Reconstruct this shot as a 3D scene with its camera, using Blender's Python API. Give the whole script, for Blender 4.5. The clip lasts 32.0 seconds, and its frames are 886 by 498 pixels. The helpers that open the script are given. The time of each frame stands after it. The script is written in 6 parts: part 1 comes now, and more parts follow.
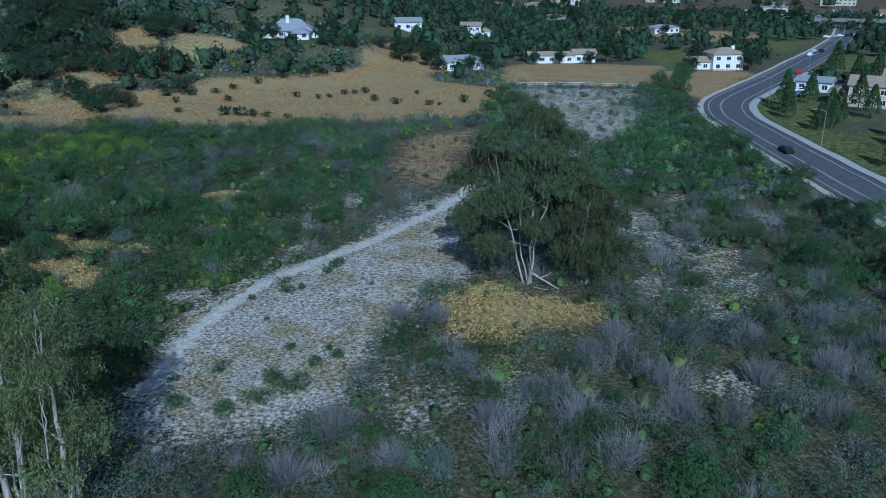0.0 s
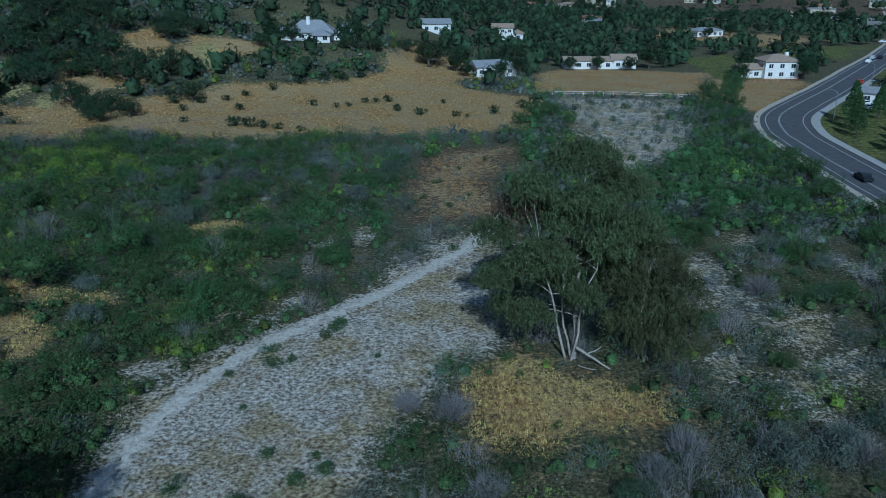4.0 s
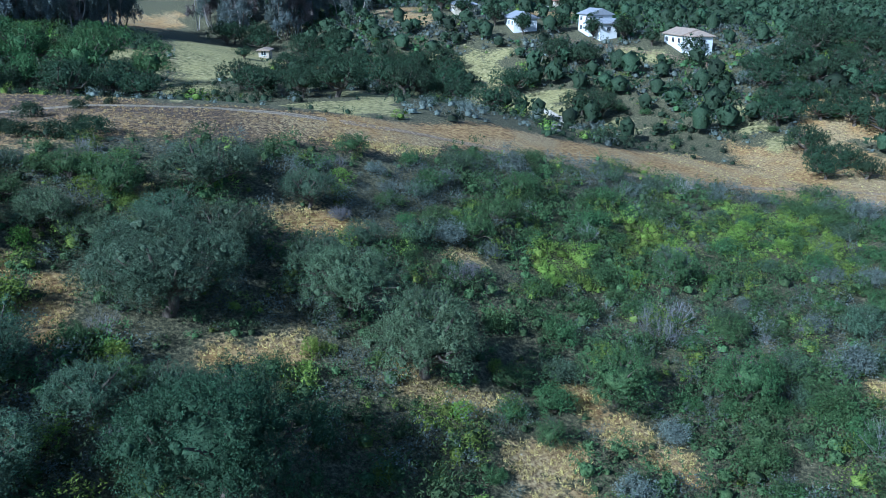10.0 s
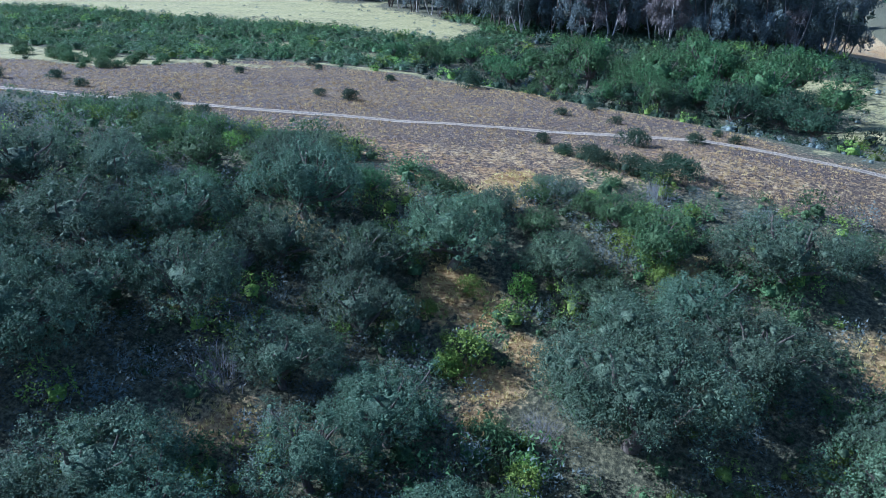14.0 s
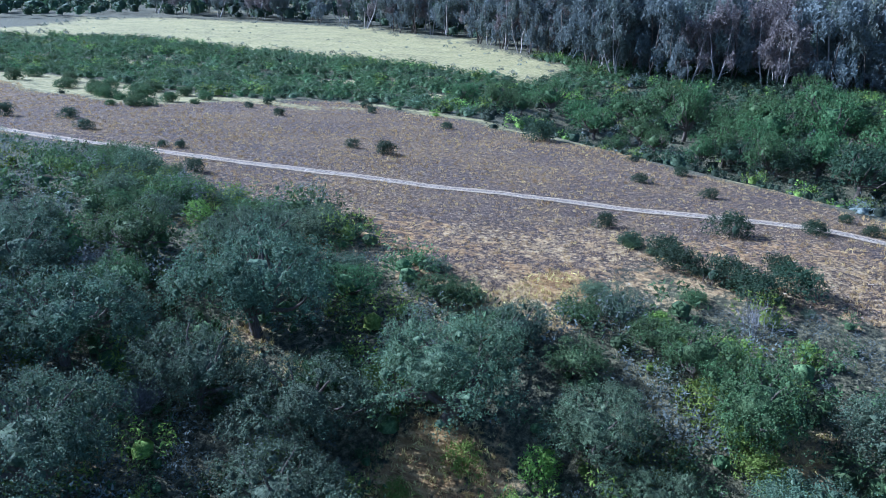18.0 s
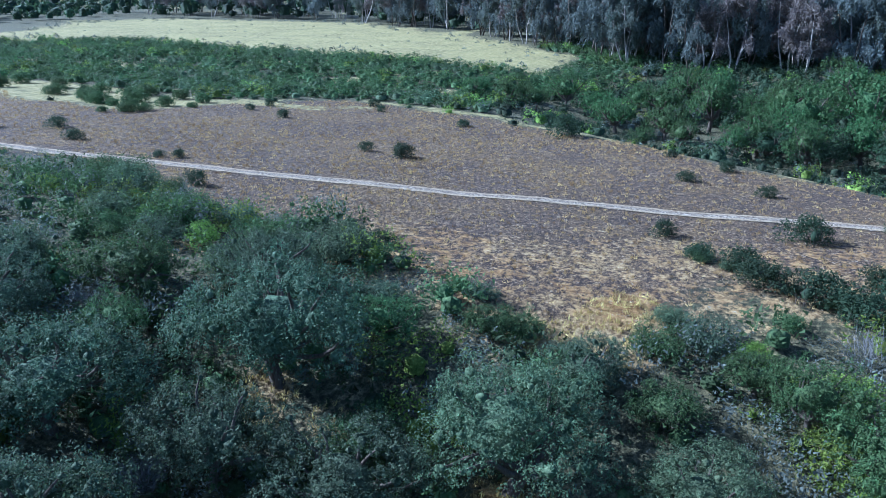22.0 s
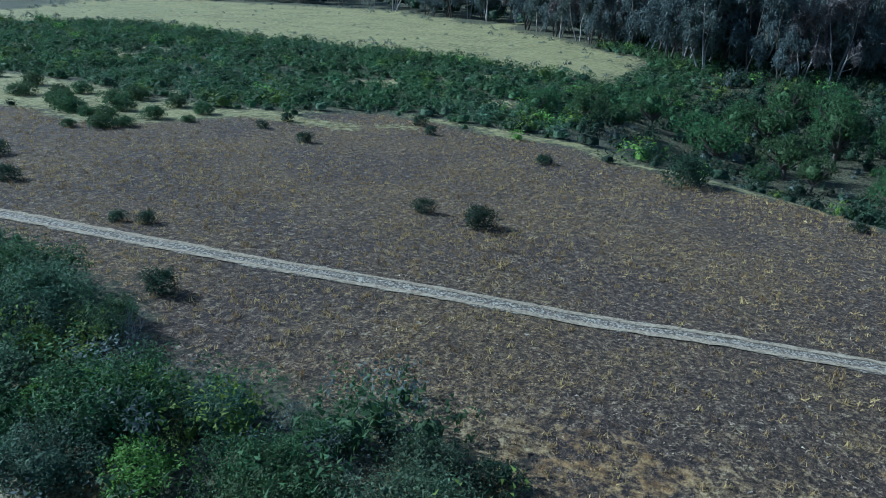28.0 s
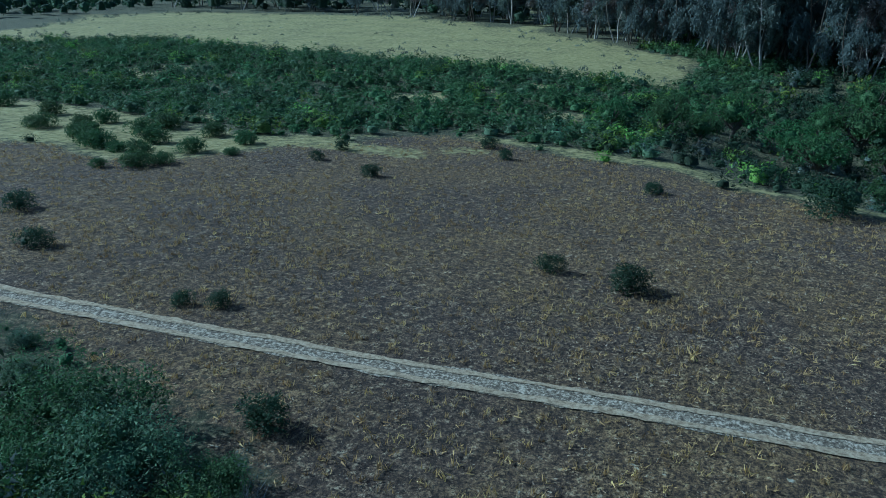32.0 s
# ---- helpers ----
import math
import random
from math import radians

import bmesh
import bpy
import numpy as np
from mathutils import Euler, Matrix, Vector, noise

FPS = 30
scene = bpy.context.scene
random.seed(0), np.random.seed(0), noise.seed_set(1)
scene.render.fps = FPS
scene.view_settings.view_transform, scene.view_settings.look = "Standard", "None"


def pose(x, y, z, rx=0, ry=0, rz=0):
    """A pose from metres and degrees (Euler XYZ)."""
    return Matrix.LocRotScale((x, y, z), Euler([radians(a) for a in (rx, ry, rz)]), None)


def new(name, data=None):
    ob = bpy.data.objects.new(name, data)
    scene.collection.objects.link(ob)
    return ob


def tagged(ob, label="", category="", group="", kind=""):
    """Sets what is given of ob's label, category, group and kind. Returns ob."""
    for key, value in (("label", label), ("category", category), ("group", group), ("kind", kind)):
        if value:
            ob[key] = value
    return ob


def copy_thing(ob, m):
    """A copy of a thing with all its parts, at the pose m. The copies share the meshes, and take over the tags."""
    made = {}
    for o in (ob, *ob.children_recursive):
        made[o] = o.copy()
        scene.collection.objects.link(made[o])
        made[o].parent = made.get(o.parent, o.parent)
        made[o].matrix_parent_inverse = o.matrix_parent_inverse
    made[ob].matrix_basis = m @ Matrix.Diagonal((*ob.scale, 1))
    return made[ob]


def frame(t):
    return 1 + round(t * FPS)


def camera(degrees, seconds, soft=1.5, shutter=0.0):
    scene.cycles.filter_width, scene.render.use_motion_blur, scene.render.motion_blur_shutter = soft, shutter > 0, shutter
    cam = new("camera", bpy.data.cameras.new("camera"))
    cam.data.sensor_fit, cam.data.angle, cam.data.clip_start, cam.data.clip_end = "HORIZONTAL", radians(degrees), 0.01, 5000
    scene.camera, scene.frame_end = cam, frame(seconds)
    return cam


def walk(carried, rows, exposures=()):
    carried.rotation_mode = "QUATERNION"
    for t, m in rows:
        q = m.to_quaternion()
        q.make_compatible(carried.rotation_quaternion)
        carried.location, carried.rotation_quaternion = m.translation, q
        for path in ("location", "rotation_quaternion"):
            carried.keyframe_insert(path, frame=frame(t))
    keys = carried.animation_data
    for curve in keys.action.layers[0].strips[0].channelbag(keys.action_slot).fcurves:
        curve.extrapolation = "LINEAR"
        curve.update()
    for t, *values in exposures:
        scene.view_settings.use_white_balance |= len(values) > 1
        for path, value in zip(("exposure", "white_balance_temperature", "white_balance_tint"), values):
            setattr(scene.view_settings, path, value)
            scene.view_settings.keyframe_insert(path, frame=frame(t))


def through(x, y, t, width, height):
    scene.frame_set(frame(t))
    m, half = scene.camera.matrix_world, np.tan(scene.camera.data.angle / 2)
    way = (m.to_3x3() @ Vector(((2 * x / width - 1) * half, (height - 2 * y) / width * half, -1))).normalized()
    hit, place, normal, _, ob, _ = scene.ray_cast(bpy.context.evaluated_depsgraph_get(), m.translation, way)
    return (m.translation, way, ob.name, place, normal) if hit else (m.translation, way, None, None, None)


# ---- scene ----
cam = camera(58.0, 32.0, soft=0.6)
METRES, EYE, TILT, LEAN, TURN = 160.0, 16.0, -19.7, 0.0, 0.0
ROWS = [
    (0.0, 0.0, 0.0, 0.0, 0.0, 0.0, -0.0),
    (0.5, -0.0, 0.0134, 0.0049, -0.1, -0.07, 0.04),
    (1.0, 0.0006, 0.0274, 0.0098, -0.19, -0.12, -0.0),
    (1.5, 0.0012, 0.0419, 0.0149, -0.15, -0.15, -0.11),
    (2.0, 0.0012, 0.0569, 0.0202, -0.38, -0.14, -0.1),
    (2.5, 0.0026, 0.072, 0.0253, -0.72, -0.07, -0.04),
    (4.5, 0.0017, 0.1351, 0.0483, 5.64, -0.27, -2.14),
    (5.0, 0.0016, 0.1518, 0.0543, 13.57, -0.76, -4.48),
    (5.5, 0.0005, 0.1688, 0.0606, 21.33, -1.49, -6.76),
    (6.0, -0.0001, 0.1862, 0.0675, 24.55, -1.74, -7.85),
    (6.5, -0.0032, 0.2035, 0.0732, 27.79, -2.08, -8.84),
    (7.0, -0.0076, 0.2216, 0.0802, 31.98, -2.88, -10.22),
    (7.5, -0.0117, 0.2398, 0.0868, 35.13, -3.17, -11.32),
    (8.0, -0.0178, 0.258, 0.0927, 37.94, -3.74, -12.16),
    (8.5, -0.025, 0.2759, 0.0995, 40.8, -4.16, -13.14),
    (9.0, -0.0341, 0.2935, 0.1053, 45.21, -5.05, -14.36),
    (9.5, -0.0425, 0.3114, 0.112, 48.49, -5.69, -15.23),
    (10.0, -0.0537, 0.3284, 0.1184, 52.4, -6.58, -16.13),
    (10.5, -0.0662, 0.3448, 0.1229, 57.09, -7.6, -17.12),
    (11.0, -0.0793, 0.3609, 0.1279, 64.42, -9.87, -18.51),
    (11.5, -0.0935, 0.3761, 0.1324, 71.53, -12.0, -19.6),
    (12.0, -0.1089, 0.3899, 0.1372, 77.58, -13.89, -20.27),
    (12.5, -0.1252, 0.4019, 0.1412, 83.66, -15.87, -20.75),
    (13.0, -0.1423, 0.4121, 0.1447, 90.68, -18.12, -21.03),
    (13.5, -0.1609, 0.4202, 0.1472, 98.41, -20.63, -21.09),
    (14.0, -0.1799, 0.4279, 0.1497, 104.85, -22.76, -20.99),
    (14.5, -0.1995, 0.4336, 0.1518, 106.76, -23.09, -21.15),
    (16.5, -0.2766, 0.4381, 0.1544, 108.95, -22.6, -21.95),
    (17.0, -0.2926, 0.4361, 0.1541, 111.15, -23.29, -21.71),
    (17.5, -0.3054, 0.4332, 0.1537, 111.38, -23.11, -21.49),
    (18.0, -0.3153, 0.4299, 0.1524, 112.86, -23.27, -20.96),
    (18.5, -0.3225, 0.4264, 0.1506, 114.4, -23.71, -20.44),
    (19.0, -0.3272, 0.4233, 0.1485, 113.97, -23.26, -20.08),
    (19.5, -0.3298, 0.4201, 0.1459, 112.49, -23.06, -19.76),
    (20.0, -0.3328, 0.4162, 0.144, 112.31, -22.75, -19.42),
    (20.5, -0.3365, 0.4119, 0.142, 111.94, -22.83, -19.26),
    (21.0, -0.3414, 0.4082, 0.1409, 112.06, -23.11, -19.22),
    (21.5, -0.348, 0.4038, 0.1394, 111.94, -23.2, -19.29),
    (22.0, -0.3564, 0.3987, 0.1379, 112.16, -23.46, -19.41),
    (22.5, -0.3666, 0.3932, 0.1363, 112.16, -23.59, -19.62),
    (23.0, -0.3777, 0.3873, 0.1345, 112.54, -24.05, -19.94),
    (23.5, -0.3894, 0.3809, 0.133, 112.41, -24.28, -20.18),
    (24.0, -0.4019, 0.374, 0.1311, 112.82, -24.61, -20.39),
    (24.5, -0.4149, 0.3666, 0.1291, 112.69, -24.56, -20.56),
    (25.0, -0.4286, 0.3587, 0.127, 112.83, -24.64, -20.69),
    (25.5, -0.4425, 0.3507, 0.1246, 112.96, -24.68, -20.82),
    (27.5, -0.4994, 0.3141, 0.1132, 113.6, -25.01, -20.95),
    (28.0, -0.5133, 0.3034, 0.11, 114.07, -25.0, -20.88),
    (28.5, -0.5269, 0.2928, 0.1071, 115.15, -25.16, -20.72),
    (29.0, -0.5384, 0.2822, 0.1047, 114.82, -25.35, -20.71),
    (29.5, -0.5487, 0.2715, 0.1019, 114.32, -24.86, -20.62),
    (30.0, -0.5572, 0.2616, 0.0991, 114.62, -24.95, -20.35),
    (30.5, -0.5628, 0.2529, 0.0964, 114.04, -24.92, -20.12),
    (31.0, -0.5659, 0.2454, 0.0936, 112.7, -24.5, -19.88),
    (31.5, -0.5672, 0.2391, 0.0903, 111.15, -23.86, -19.67),
    (32.0, -0.5667, 0.2333, 0.0868, 113.8, -24.74, -18.95),
]
EXPOSURES = [(0.0, -0.54, 4320, 2), (2.0, -0.70, 4340, 2), (4.5, -0.93, 4400, -4), (6.0, -0.53, 4480, -3), (7.0, -0.25, 4480, -2), (8.0, 0.08, 4480, -2), (10.0, 0.52, 4380, 5), (13.0, 0.95, 4360, 12), (17.0, 1.18, 4390, 17), (19.0, 1.12, 4390, 16), (22.0, 1.06, 4350, 12), (25.0, 0.48, 4470, 7), (28.0, 0.12, 4320, -2), (30.0, -0.15, 4150, -8), (32.0, -0.26, 4120, -11)]
walk(cam, [(t, pose(0, 0, EYE, TILT, LEAN, TURN) @ pose(METRES * x, METRES * y, METRES * z, 90 + pitch, roll, yaw)) for t, x, y, z, yaw, pitch, roll in ROWS], EXPOSURES)

# ---- world and sun ----
SUN_EL, SUN_AZ = 34.0, 175.0
world = bpy.data.worlds.new("sky")
scene.world = world
world.use_nodes = True
sky = world.node_tree.nodes.new("ShaderNodeTexSky")
sky.sky_type, sky.sun_disc = "NISHITA", False
sky.sun_elevation, sky.sun_rotation = radians(SUN_EL), radians(SUN_AZ)
bg = world.node_tree.nodes["Background"]
bg.inputs["Strength"].default_value = 0.082
world.node_tree.links.new(sky.outputs[0], bg.inputs["Color"])
sun = new("sun", bpy.data.lights.new("sun", "SUN"))
sun.data.energy, sun.data.angle, sun.data.color = 5.0, radians(0.5), (1.0, 0.95, 0.86)
to_sun = Vector((math.sin(radians(SUN_AZ)) * math.cos(radians(SUN_EL)), math.cos(radians(SUN_AZ)) * math.cos(radians(SUN_EL)), math.sin(radians(SUN_EL))))
sun.rotation_euler = to_sun.to_track_quat("Z", "Y").to_euler()


# ---- materials ----
def material(name, rough=0.9):
    m = bpy.data.materials.new(name)
    m.use_nodes = True
    b = m.node_tree.nodes["Principled BSDF"]
    b.inputs["Roughness"].default_value = rough
    b.inputs["Specular IOR Level"].default_value = 0.25
    return m, m.node_tree.nodes, m.node_tree.links, b


def ramp(n, l, fac, stops):
    r = n.new("ShaderNodeValToRGB")
    while len(r.color_ramp.elements) < len(stops):
        r.color_ramp.elements.new(0.5)
    for e, (p, c) in zip(r.color_ramp.elements, stops):
        e.position, e.color = p, (*c, 1)
    l.new(fac, r.inputs[0])
    return r.outputs[0]


def noise_node(n, l, scale, detail=6.0, rough=0.6, stretch=None, coord="Object"):
    tc = n.new("ShaderNodeTexCoord")
    t = n.new("ShaderNodeTexNoise")
    t.inputs["Scale"].default_value, t.inputs["Detail"].default_value, t.inputs["Roughness"].default_value = scale, detail, rough
    if stretch:
        mp = n.new("ShaderNodeMapping")
        mp.inputs["Scale"].default_value = stretch
        l.new(tc.outputs[coord], mp.inputs[0])
        l.new(mp.outputs[0], t.inputs["Vector"])
    else:
        l.new(tc.outputs[coord], t.inputs["Vector"])
    return t.outputs[0]


def mix(n, l, fac, a, b):
    x = n.new("ShaderNodeMix")
    x.data_type = "RGBA"
    for v, k in ((fac, 0), (a, 6), (b, 7)):
        if isinstance(v, tuple):
            x.inputs[k].default_value = (*v, 1)
        elif isinstance(v, float):
            x.inputs[k].default_value = v
        else:
            l.new(v, x.inputs[k])
    return x.outputs[2]


def calc(n, l, op, a, b):
    x = n.new("ShaderNodeMath")
    x.operation = op
    for k, v in enumerate((a, b)):
        if isinstance(v, (int, float)):
            x.inputs[k].default_value = v
        else:
            l.new(v, x.inputs[k])
    return x.outputs[0]


def bump(n, l, b, height, strength, dist):
    u = n.new("ShaderNodeBump")
    u.inputs["Strength"].default_value, u.inputs["Distance"].default_value = strength, dist
    l.new(height, u.inputs["Height"])
    l.new(u.outputs[0], b.inputs["Normal"])


def foliage(name, dark, mid, light, rough=0.75, through=0.30, drift=0.25, solid=False):
    """Leaves: each leaf its own tint, tints drifting from plant to plant, some light through them. solid: the dense mass behind the outer leaves."""
    m, n, l, b = material(name, rough)
    geo = n.new("ShaderNodeNewGeometry")
    info = n.new("ShaderNodeObjectInfo")
    wide = noise_node(n, l, 0.35, 3.0)
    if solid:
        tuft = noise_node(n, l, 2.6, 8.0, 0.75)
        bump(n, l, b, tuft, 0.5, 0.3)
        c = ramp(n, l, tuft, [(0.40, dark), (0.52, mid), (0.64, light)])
    else:
        low, high = (tuple(0.4 * p + 0.6 * q for p, q in zip(e, mid)) for e in (dark, light))
        c = ramp(n, l, geo.outputs["Random Per Island"], [(0.0, low), (0.5, mid), (1.0, high)])
    c2 = mix(n, l, calc(n, l, "MULTIPLY", wide, drift * 1.6), c, light)
    hs = n.new("ShaderNodeHueSaturation")
    l.new(c2, hs.inputs["Color"])
    plant = n.new("ShaderNodeAttribute")
    plant.attribute_name = "plant_tint"
    l.new(calc(n, l, "ADD", calc(n, l, "MULTIPLY", info.outputs["Random"], 0.04), calc(n, l, "ADD", calc(n, l, "MULTIPLY", plant.outputs["Fac"], 0.028), 0.485)), hs.inputs["Hue"])
    l.new(calc(n, l, "ADD", calc(n, l, "MULTIPLY", info.outputs["Random"], 0.35), calc(n, l, "ADD", calc(n, l, "MULTIPLY", plant.outputs["Fac"], 0.95), 0.82)), hs.inputs["Value"])
    l.new(hs.outputs[0], b.inputs["Base Color"])
    tr = n.new("ShaderNodeBsdfTranslucent")
    l.new(hs.outputs[0], tr.inputs["Color"])
    ms = n.new("ShaderNodeMixShader")
    ms.inputs[0].default_value = through
    l.new(b.outputs[0], ms.inputs[1])
    l.new(tr.outputs[0], ms.inputs[2])
    l.new(ms.outputs[0], n["Material Output"].inputs["Surface"])
    return m


def plain(name, a, b_, scale=3.0, rough=0.85, strength=0.3, dist=0.02, stretch=None, metal=0.0):
    m, n, l, b = material(name, rough)
    f = noise_node(n, l, scale, 8.0, 0.65, stretch)
    l.new(ramp(n, l, f, [(0.3, a), (0.7, b_)]), b.inputs["Base Color"])
    b.inputs["Metallic"].default_value = metal
    bump(n, l, b, noise_node(n, l, scale * 5, 4.0), strength, dist)
    return m


def mottled(name, cols, scale=4.0, rough=0.95):
    m, n, l, b = material(name, rough)
    f = noise_node(n, l, scale, 8.0, 0.75)
    l.new(ramp(n, l, f, [(0.40, cols[0]), (0.5, cols[1]), (0.60, cols[2])]), b.inputs["Base Color"])
    bump(n, l, b, f, 0.8, 0.08)
    return m


def ground_material():
    m, n, l, b = material("ground_soil_and_dry_grass", 0.95)
    a1, a2 = n.new("ShaderNodeAttribute"), n.new("ShaderNodeAttribute")
    a1.attribute_name, a2.attribute_name = "cover", "cover_more"
    s1, s2 = n.new("ShaderNodeSeparateColor"), n.new("ShaderNodeSeparateColor")
    l.new(a1.outputs["Color"], s1.inputs[0])
    l.new(a2.outputs["Color"], s2.inputs[0])
    big, med = noise_node(n, l, 0.09, 5.0), noise_node(n, l, 0.9, 6.0, 0.65)
    fine, flat = noise_node(n, l, 9.0, 6.0, 0.7), noise_node(n, l, 2.2, 6.0, 0.7, (1.0, 0.35, 1.0))
    coarse = noise_node(n, l, 2.6, 8.0, 0.75)
    litter = ramp(n, l, coarse, [(0.40, (0.032, 0.033, 0.018)), (0.5, (0.086, 0.082, 0.042)), (0.62, (0.21, 0.185, 0.10))])
    dusk = ramp(n, l, coarse, [(0.40, (0.044, 0.031, 0.022)), (0.49, (0.110, 0.074, 0.049)), (0.56, (0.200, 0.138, 0.082)), (0.64, (0.46, 0.37, 0.235))])
    warm = ramp(n, l, coarse, [(0.40, (0.066, 0.044, 0.026)), (0.50, (0.175, 0.116, 0.058)), (0.57, (0.30, 0.200, 0.090)), (0.65, (0.52, 0.405, 0.21))])
    brown = mix(n, l, ramp(n, l, big, [(0.42, (0, 0, 0)), (0.58, (1, 1, 1))]), dusk, warm)
    grit = noise_node(n, l, 7.0, 6.0, 0.8)
    brown = mix(n, l, ramp(n, l, grit, [(0.42, (1, 1, 1)), (0.54, (0, 0, 0))]), brown, (0.026, 0.021, 0.017))
    brown = mix(n, l, ramp(n, l, grit, [(0.60, (0, 0, 0)), (0.67, (1, 1, 1))]), brown, (0.44, 0.37, 0.26))
    gold = mix(n, l, ramp(n, l, big, [(0.42, (0, 0, 0)), (0.58, (1, 1, 1))]), ramp(n, l, flat, [(0.38, (0.15, 0.084, 0.032)), (0.5, (0.33, 0.200, 0.074)), (0.62, (0.50, 0.34, 0.14))]), ramp(n, l, coarse, [(0.40, (0.16, 0.10, 0.05)), (0.5, (0.33, 0.235, 0.11)), (0.62, (0.54, 0.42, 0.21))]))
    gravel_a = ramp(n, l, coarse, [(0.40, (0.11, 0.09, 0.066)), (0.47, (0.31, 0.27, 0.21)), (0.53, (0.55, 0.50, 0.42)), (0.62, (0.78, 0.74, 0.66))])
    gravel_b = ramp(n, l, coarse, [(0.40, (0.09, 0.070, 0.042)), (0.48, (0.25, 0.20, 0.11)), (0.55, (0.42, 0.35, 0.20)), (0.64, (0.66, 0.60, 0.45))])
    gravel = mix(n, l, ramp(n, l, noise_node(n, l, 0.16, 5.0, 0.65), [(0.44, (0, 0, 0)), (0.58, (1, 1, 1))]), gravel_a, gravel_b)
    trodden = ramp(n, l, coarse, [(0.38, (0.24, 0.205, 0.16)), (0.46, (0.44, 0.40, 0.33)), (0.55, (0.56, 0.52, 0.45)), (0.64, (0.68, 0.64, 0.57))])
    meadow = ramp(n, l, flat, [(0.38, (0.19, 0.162, 0.055)), (0.5, (0.31, 0.270, 0.104)), (0.62, (0.44, 0.385, 0.180))])
    meadow = mix(n, l, ramp(n, l, big, [(0.40, (0, 0, 0)), (0.60, (1, 1, 1))]), meadow, ramp(n, l, med, [(0.40, (0.13, 0.125, 0.045)), (0.52, (0.27, 0.235, 0.095)), (0.64, (0.42, 0.35, 0.17))]))
    lawn = ramp(n, l, med, [(0.4, (0.045, 0.07, 0.015)), (0.6, (0.19, 0.18, 0.05))])

    def ragged(v):
        w = calc(n, l, "ADD", v, calc(n, l, "MULTIPLY", calc(n, l, "ADD", calc(n, l, "SUBTRACT", med, 0.5), calc(n, l, "SUBTRACT", coarse, 0.5)), 1.5))
        r = n.new("ShaderNodeMapRange")
        r.inputs["From Min"].default_value, r.inputs["From Max"].default_value = 0.35, 0.65
        l.new(w, r.inputs["Value"])
        return r.outputs[0]
    c = mix(n, l, ragged(s1.outputs[0]), litter, brown)
    c = mix(n, l, ragged(s1.outputs[1]), c, gold)
    c = mix(n, l, ragged(s1.outputs[2]), c, gravel)
    c = mix(n, l, ragged(s2.outputs[0]), c, meadow)
    c = mix(n, l, ragged(s2.outputs[1]), c, lawn)
    c = mix(n, l, ragged(s2.outputs[2]), c, trodden)
    l.new(c, b.inputs["Base Color"])
    bump(n, l, b, calc(n, l, "ADD", fine, calc(n, l, "MULTIPLY", med, 2.0)), 0.9, 0.15)
    return m


M_GROUND = ground_material()
M_TRACK = plain("pale_track_dust", (0.36, 0.31, 0.235), (0.58, 0.52, 0.43), 2.5, 0.95, 0.6, 0.03)
M_ASPHALT = plain("asphalt", (0.075, 0.072, 0.078), (0.13, 0.125, 0.13), 0.6, 0.8, 0.2, 0.01)
M_PAINT = plain("road_paint_white", (0.30, 0.30, 0.30), (0.55, 0.55, 0.54), 4.0, 0.7)
M_CONCRETE = plain("concrete", (0.34, 0.33, 0.31), (0.50, 0.48, 0.45), 1.5, 0.85)
M_STRAW = foliage("dry_grass_straw", (0.19, 0.12, 0.04), (0.44, 0.30, 0.11), (0.64, 0.49, 0.23), 0.8, 0.2, 0.1)
M_CHIP = foliage("bleached_thatch", (0.11, 0.078, 0.045), (0.28, 0.21, 0.125), (0.66, 0.57, 0.42), 0.8, 0.1, 0.1)
M_STONE = foliage("pale_stone_and_thatch", (0.20, 0.16, 0.12), (0.40, 0.35, 0.28), (0.68, 0.63, 0.56), 0.85, 0.0, 0.1)
PALETTE = {"oak_leaf_grey_green": ((0.025, 0.045, 0.023), (0.058, 0.089, 0.047), (0.155, 0.190, 0.114)),
           "oak_leaf_dark_green": ((0.012, 0.026, 0.012), (0.029, 0.051, 0.023), (0.070, 0.100, 0.048)),
           "bush_leaf_green": ((0.022, 0.048, 0.017), (0.055, 0.098, 0.033), (0.138, 0.190, 0.070)),
           "sage_leaf_blue_grey": ((0.048, 0.064, 0.052), (0.108, 0.129, 0.105), (0.235, 0.258, 0.220)),
           "lush_leaf_green": ((0.022, 0.047, 0.016), (0.054, 0.098, 0.031), (0.128, 0.182, 0.063)),
           "oak_leaf_silver_green": ((0.031, 0.053, 0.025), (0.074, 0.108, 0.051), (0.19, 0.232, 0.125)),
           "fresh_leaf_green": ((0.048, 0.095, 0.012), (0.135, 0.205, 0.029), (0.28, 0.34, 0.066)),
           "bright_leaf_yellow_green": ((0.066, 0.110, 0.014), (0.155, 0.235, 0.033), (0.33, 0.38, 0.07))}
M_OAK, M_OAK2, M_GREEN, M_SAGE, M_LUSH, M_SILVER, M_LIME, M_YELLOW = (foliage(k, *v) for k, v in PALETTE.items())
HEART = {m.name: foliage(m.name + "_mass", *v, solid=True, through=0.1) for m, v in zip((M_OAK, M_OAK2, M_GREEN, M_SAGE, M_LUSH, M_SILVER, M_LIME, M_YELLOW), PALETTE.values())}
M_EUC = foliage("eucalyptus_leaf", (0.029, 0.040, 0.018), (0.074, 0.092, 0.041), (0.175, 0.192, 0.090), 0.7, 0.30)
M_RUST = foliage("dry_eucalyptus_leaf", (0.06, 0.040, 0.026), (0.12, 0.085, 0.055), (0.22, 0.17, 0.11), 0.6, 0.25)
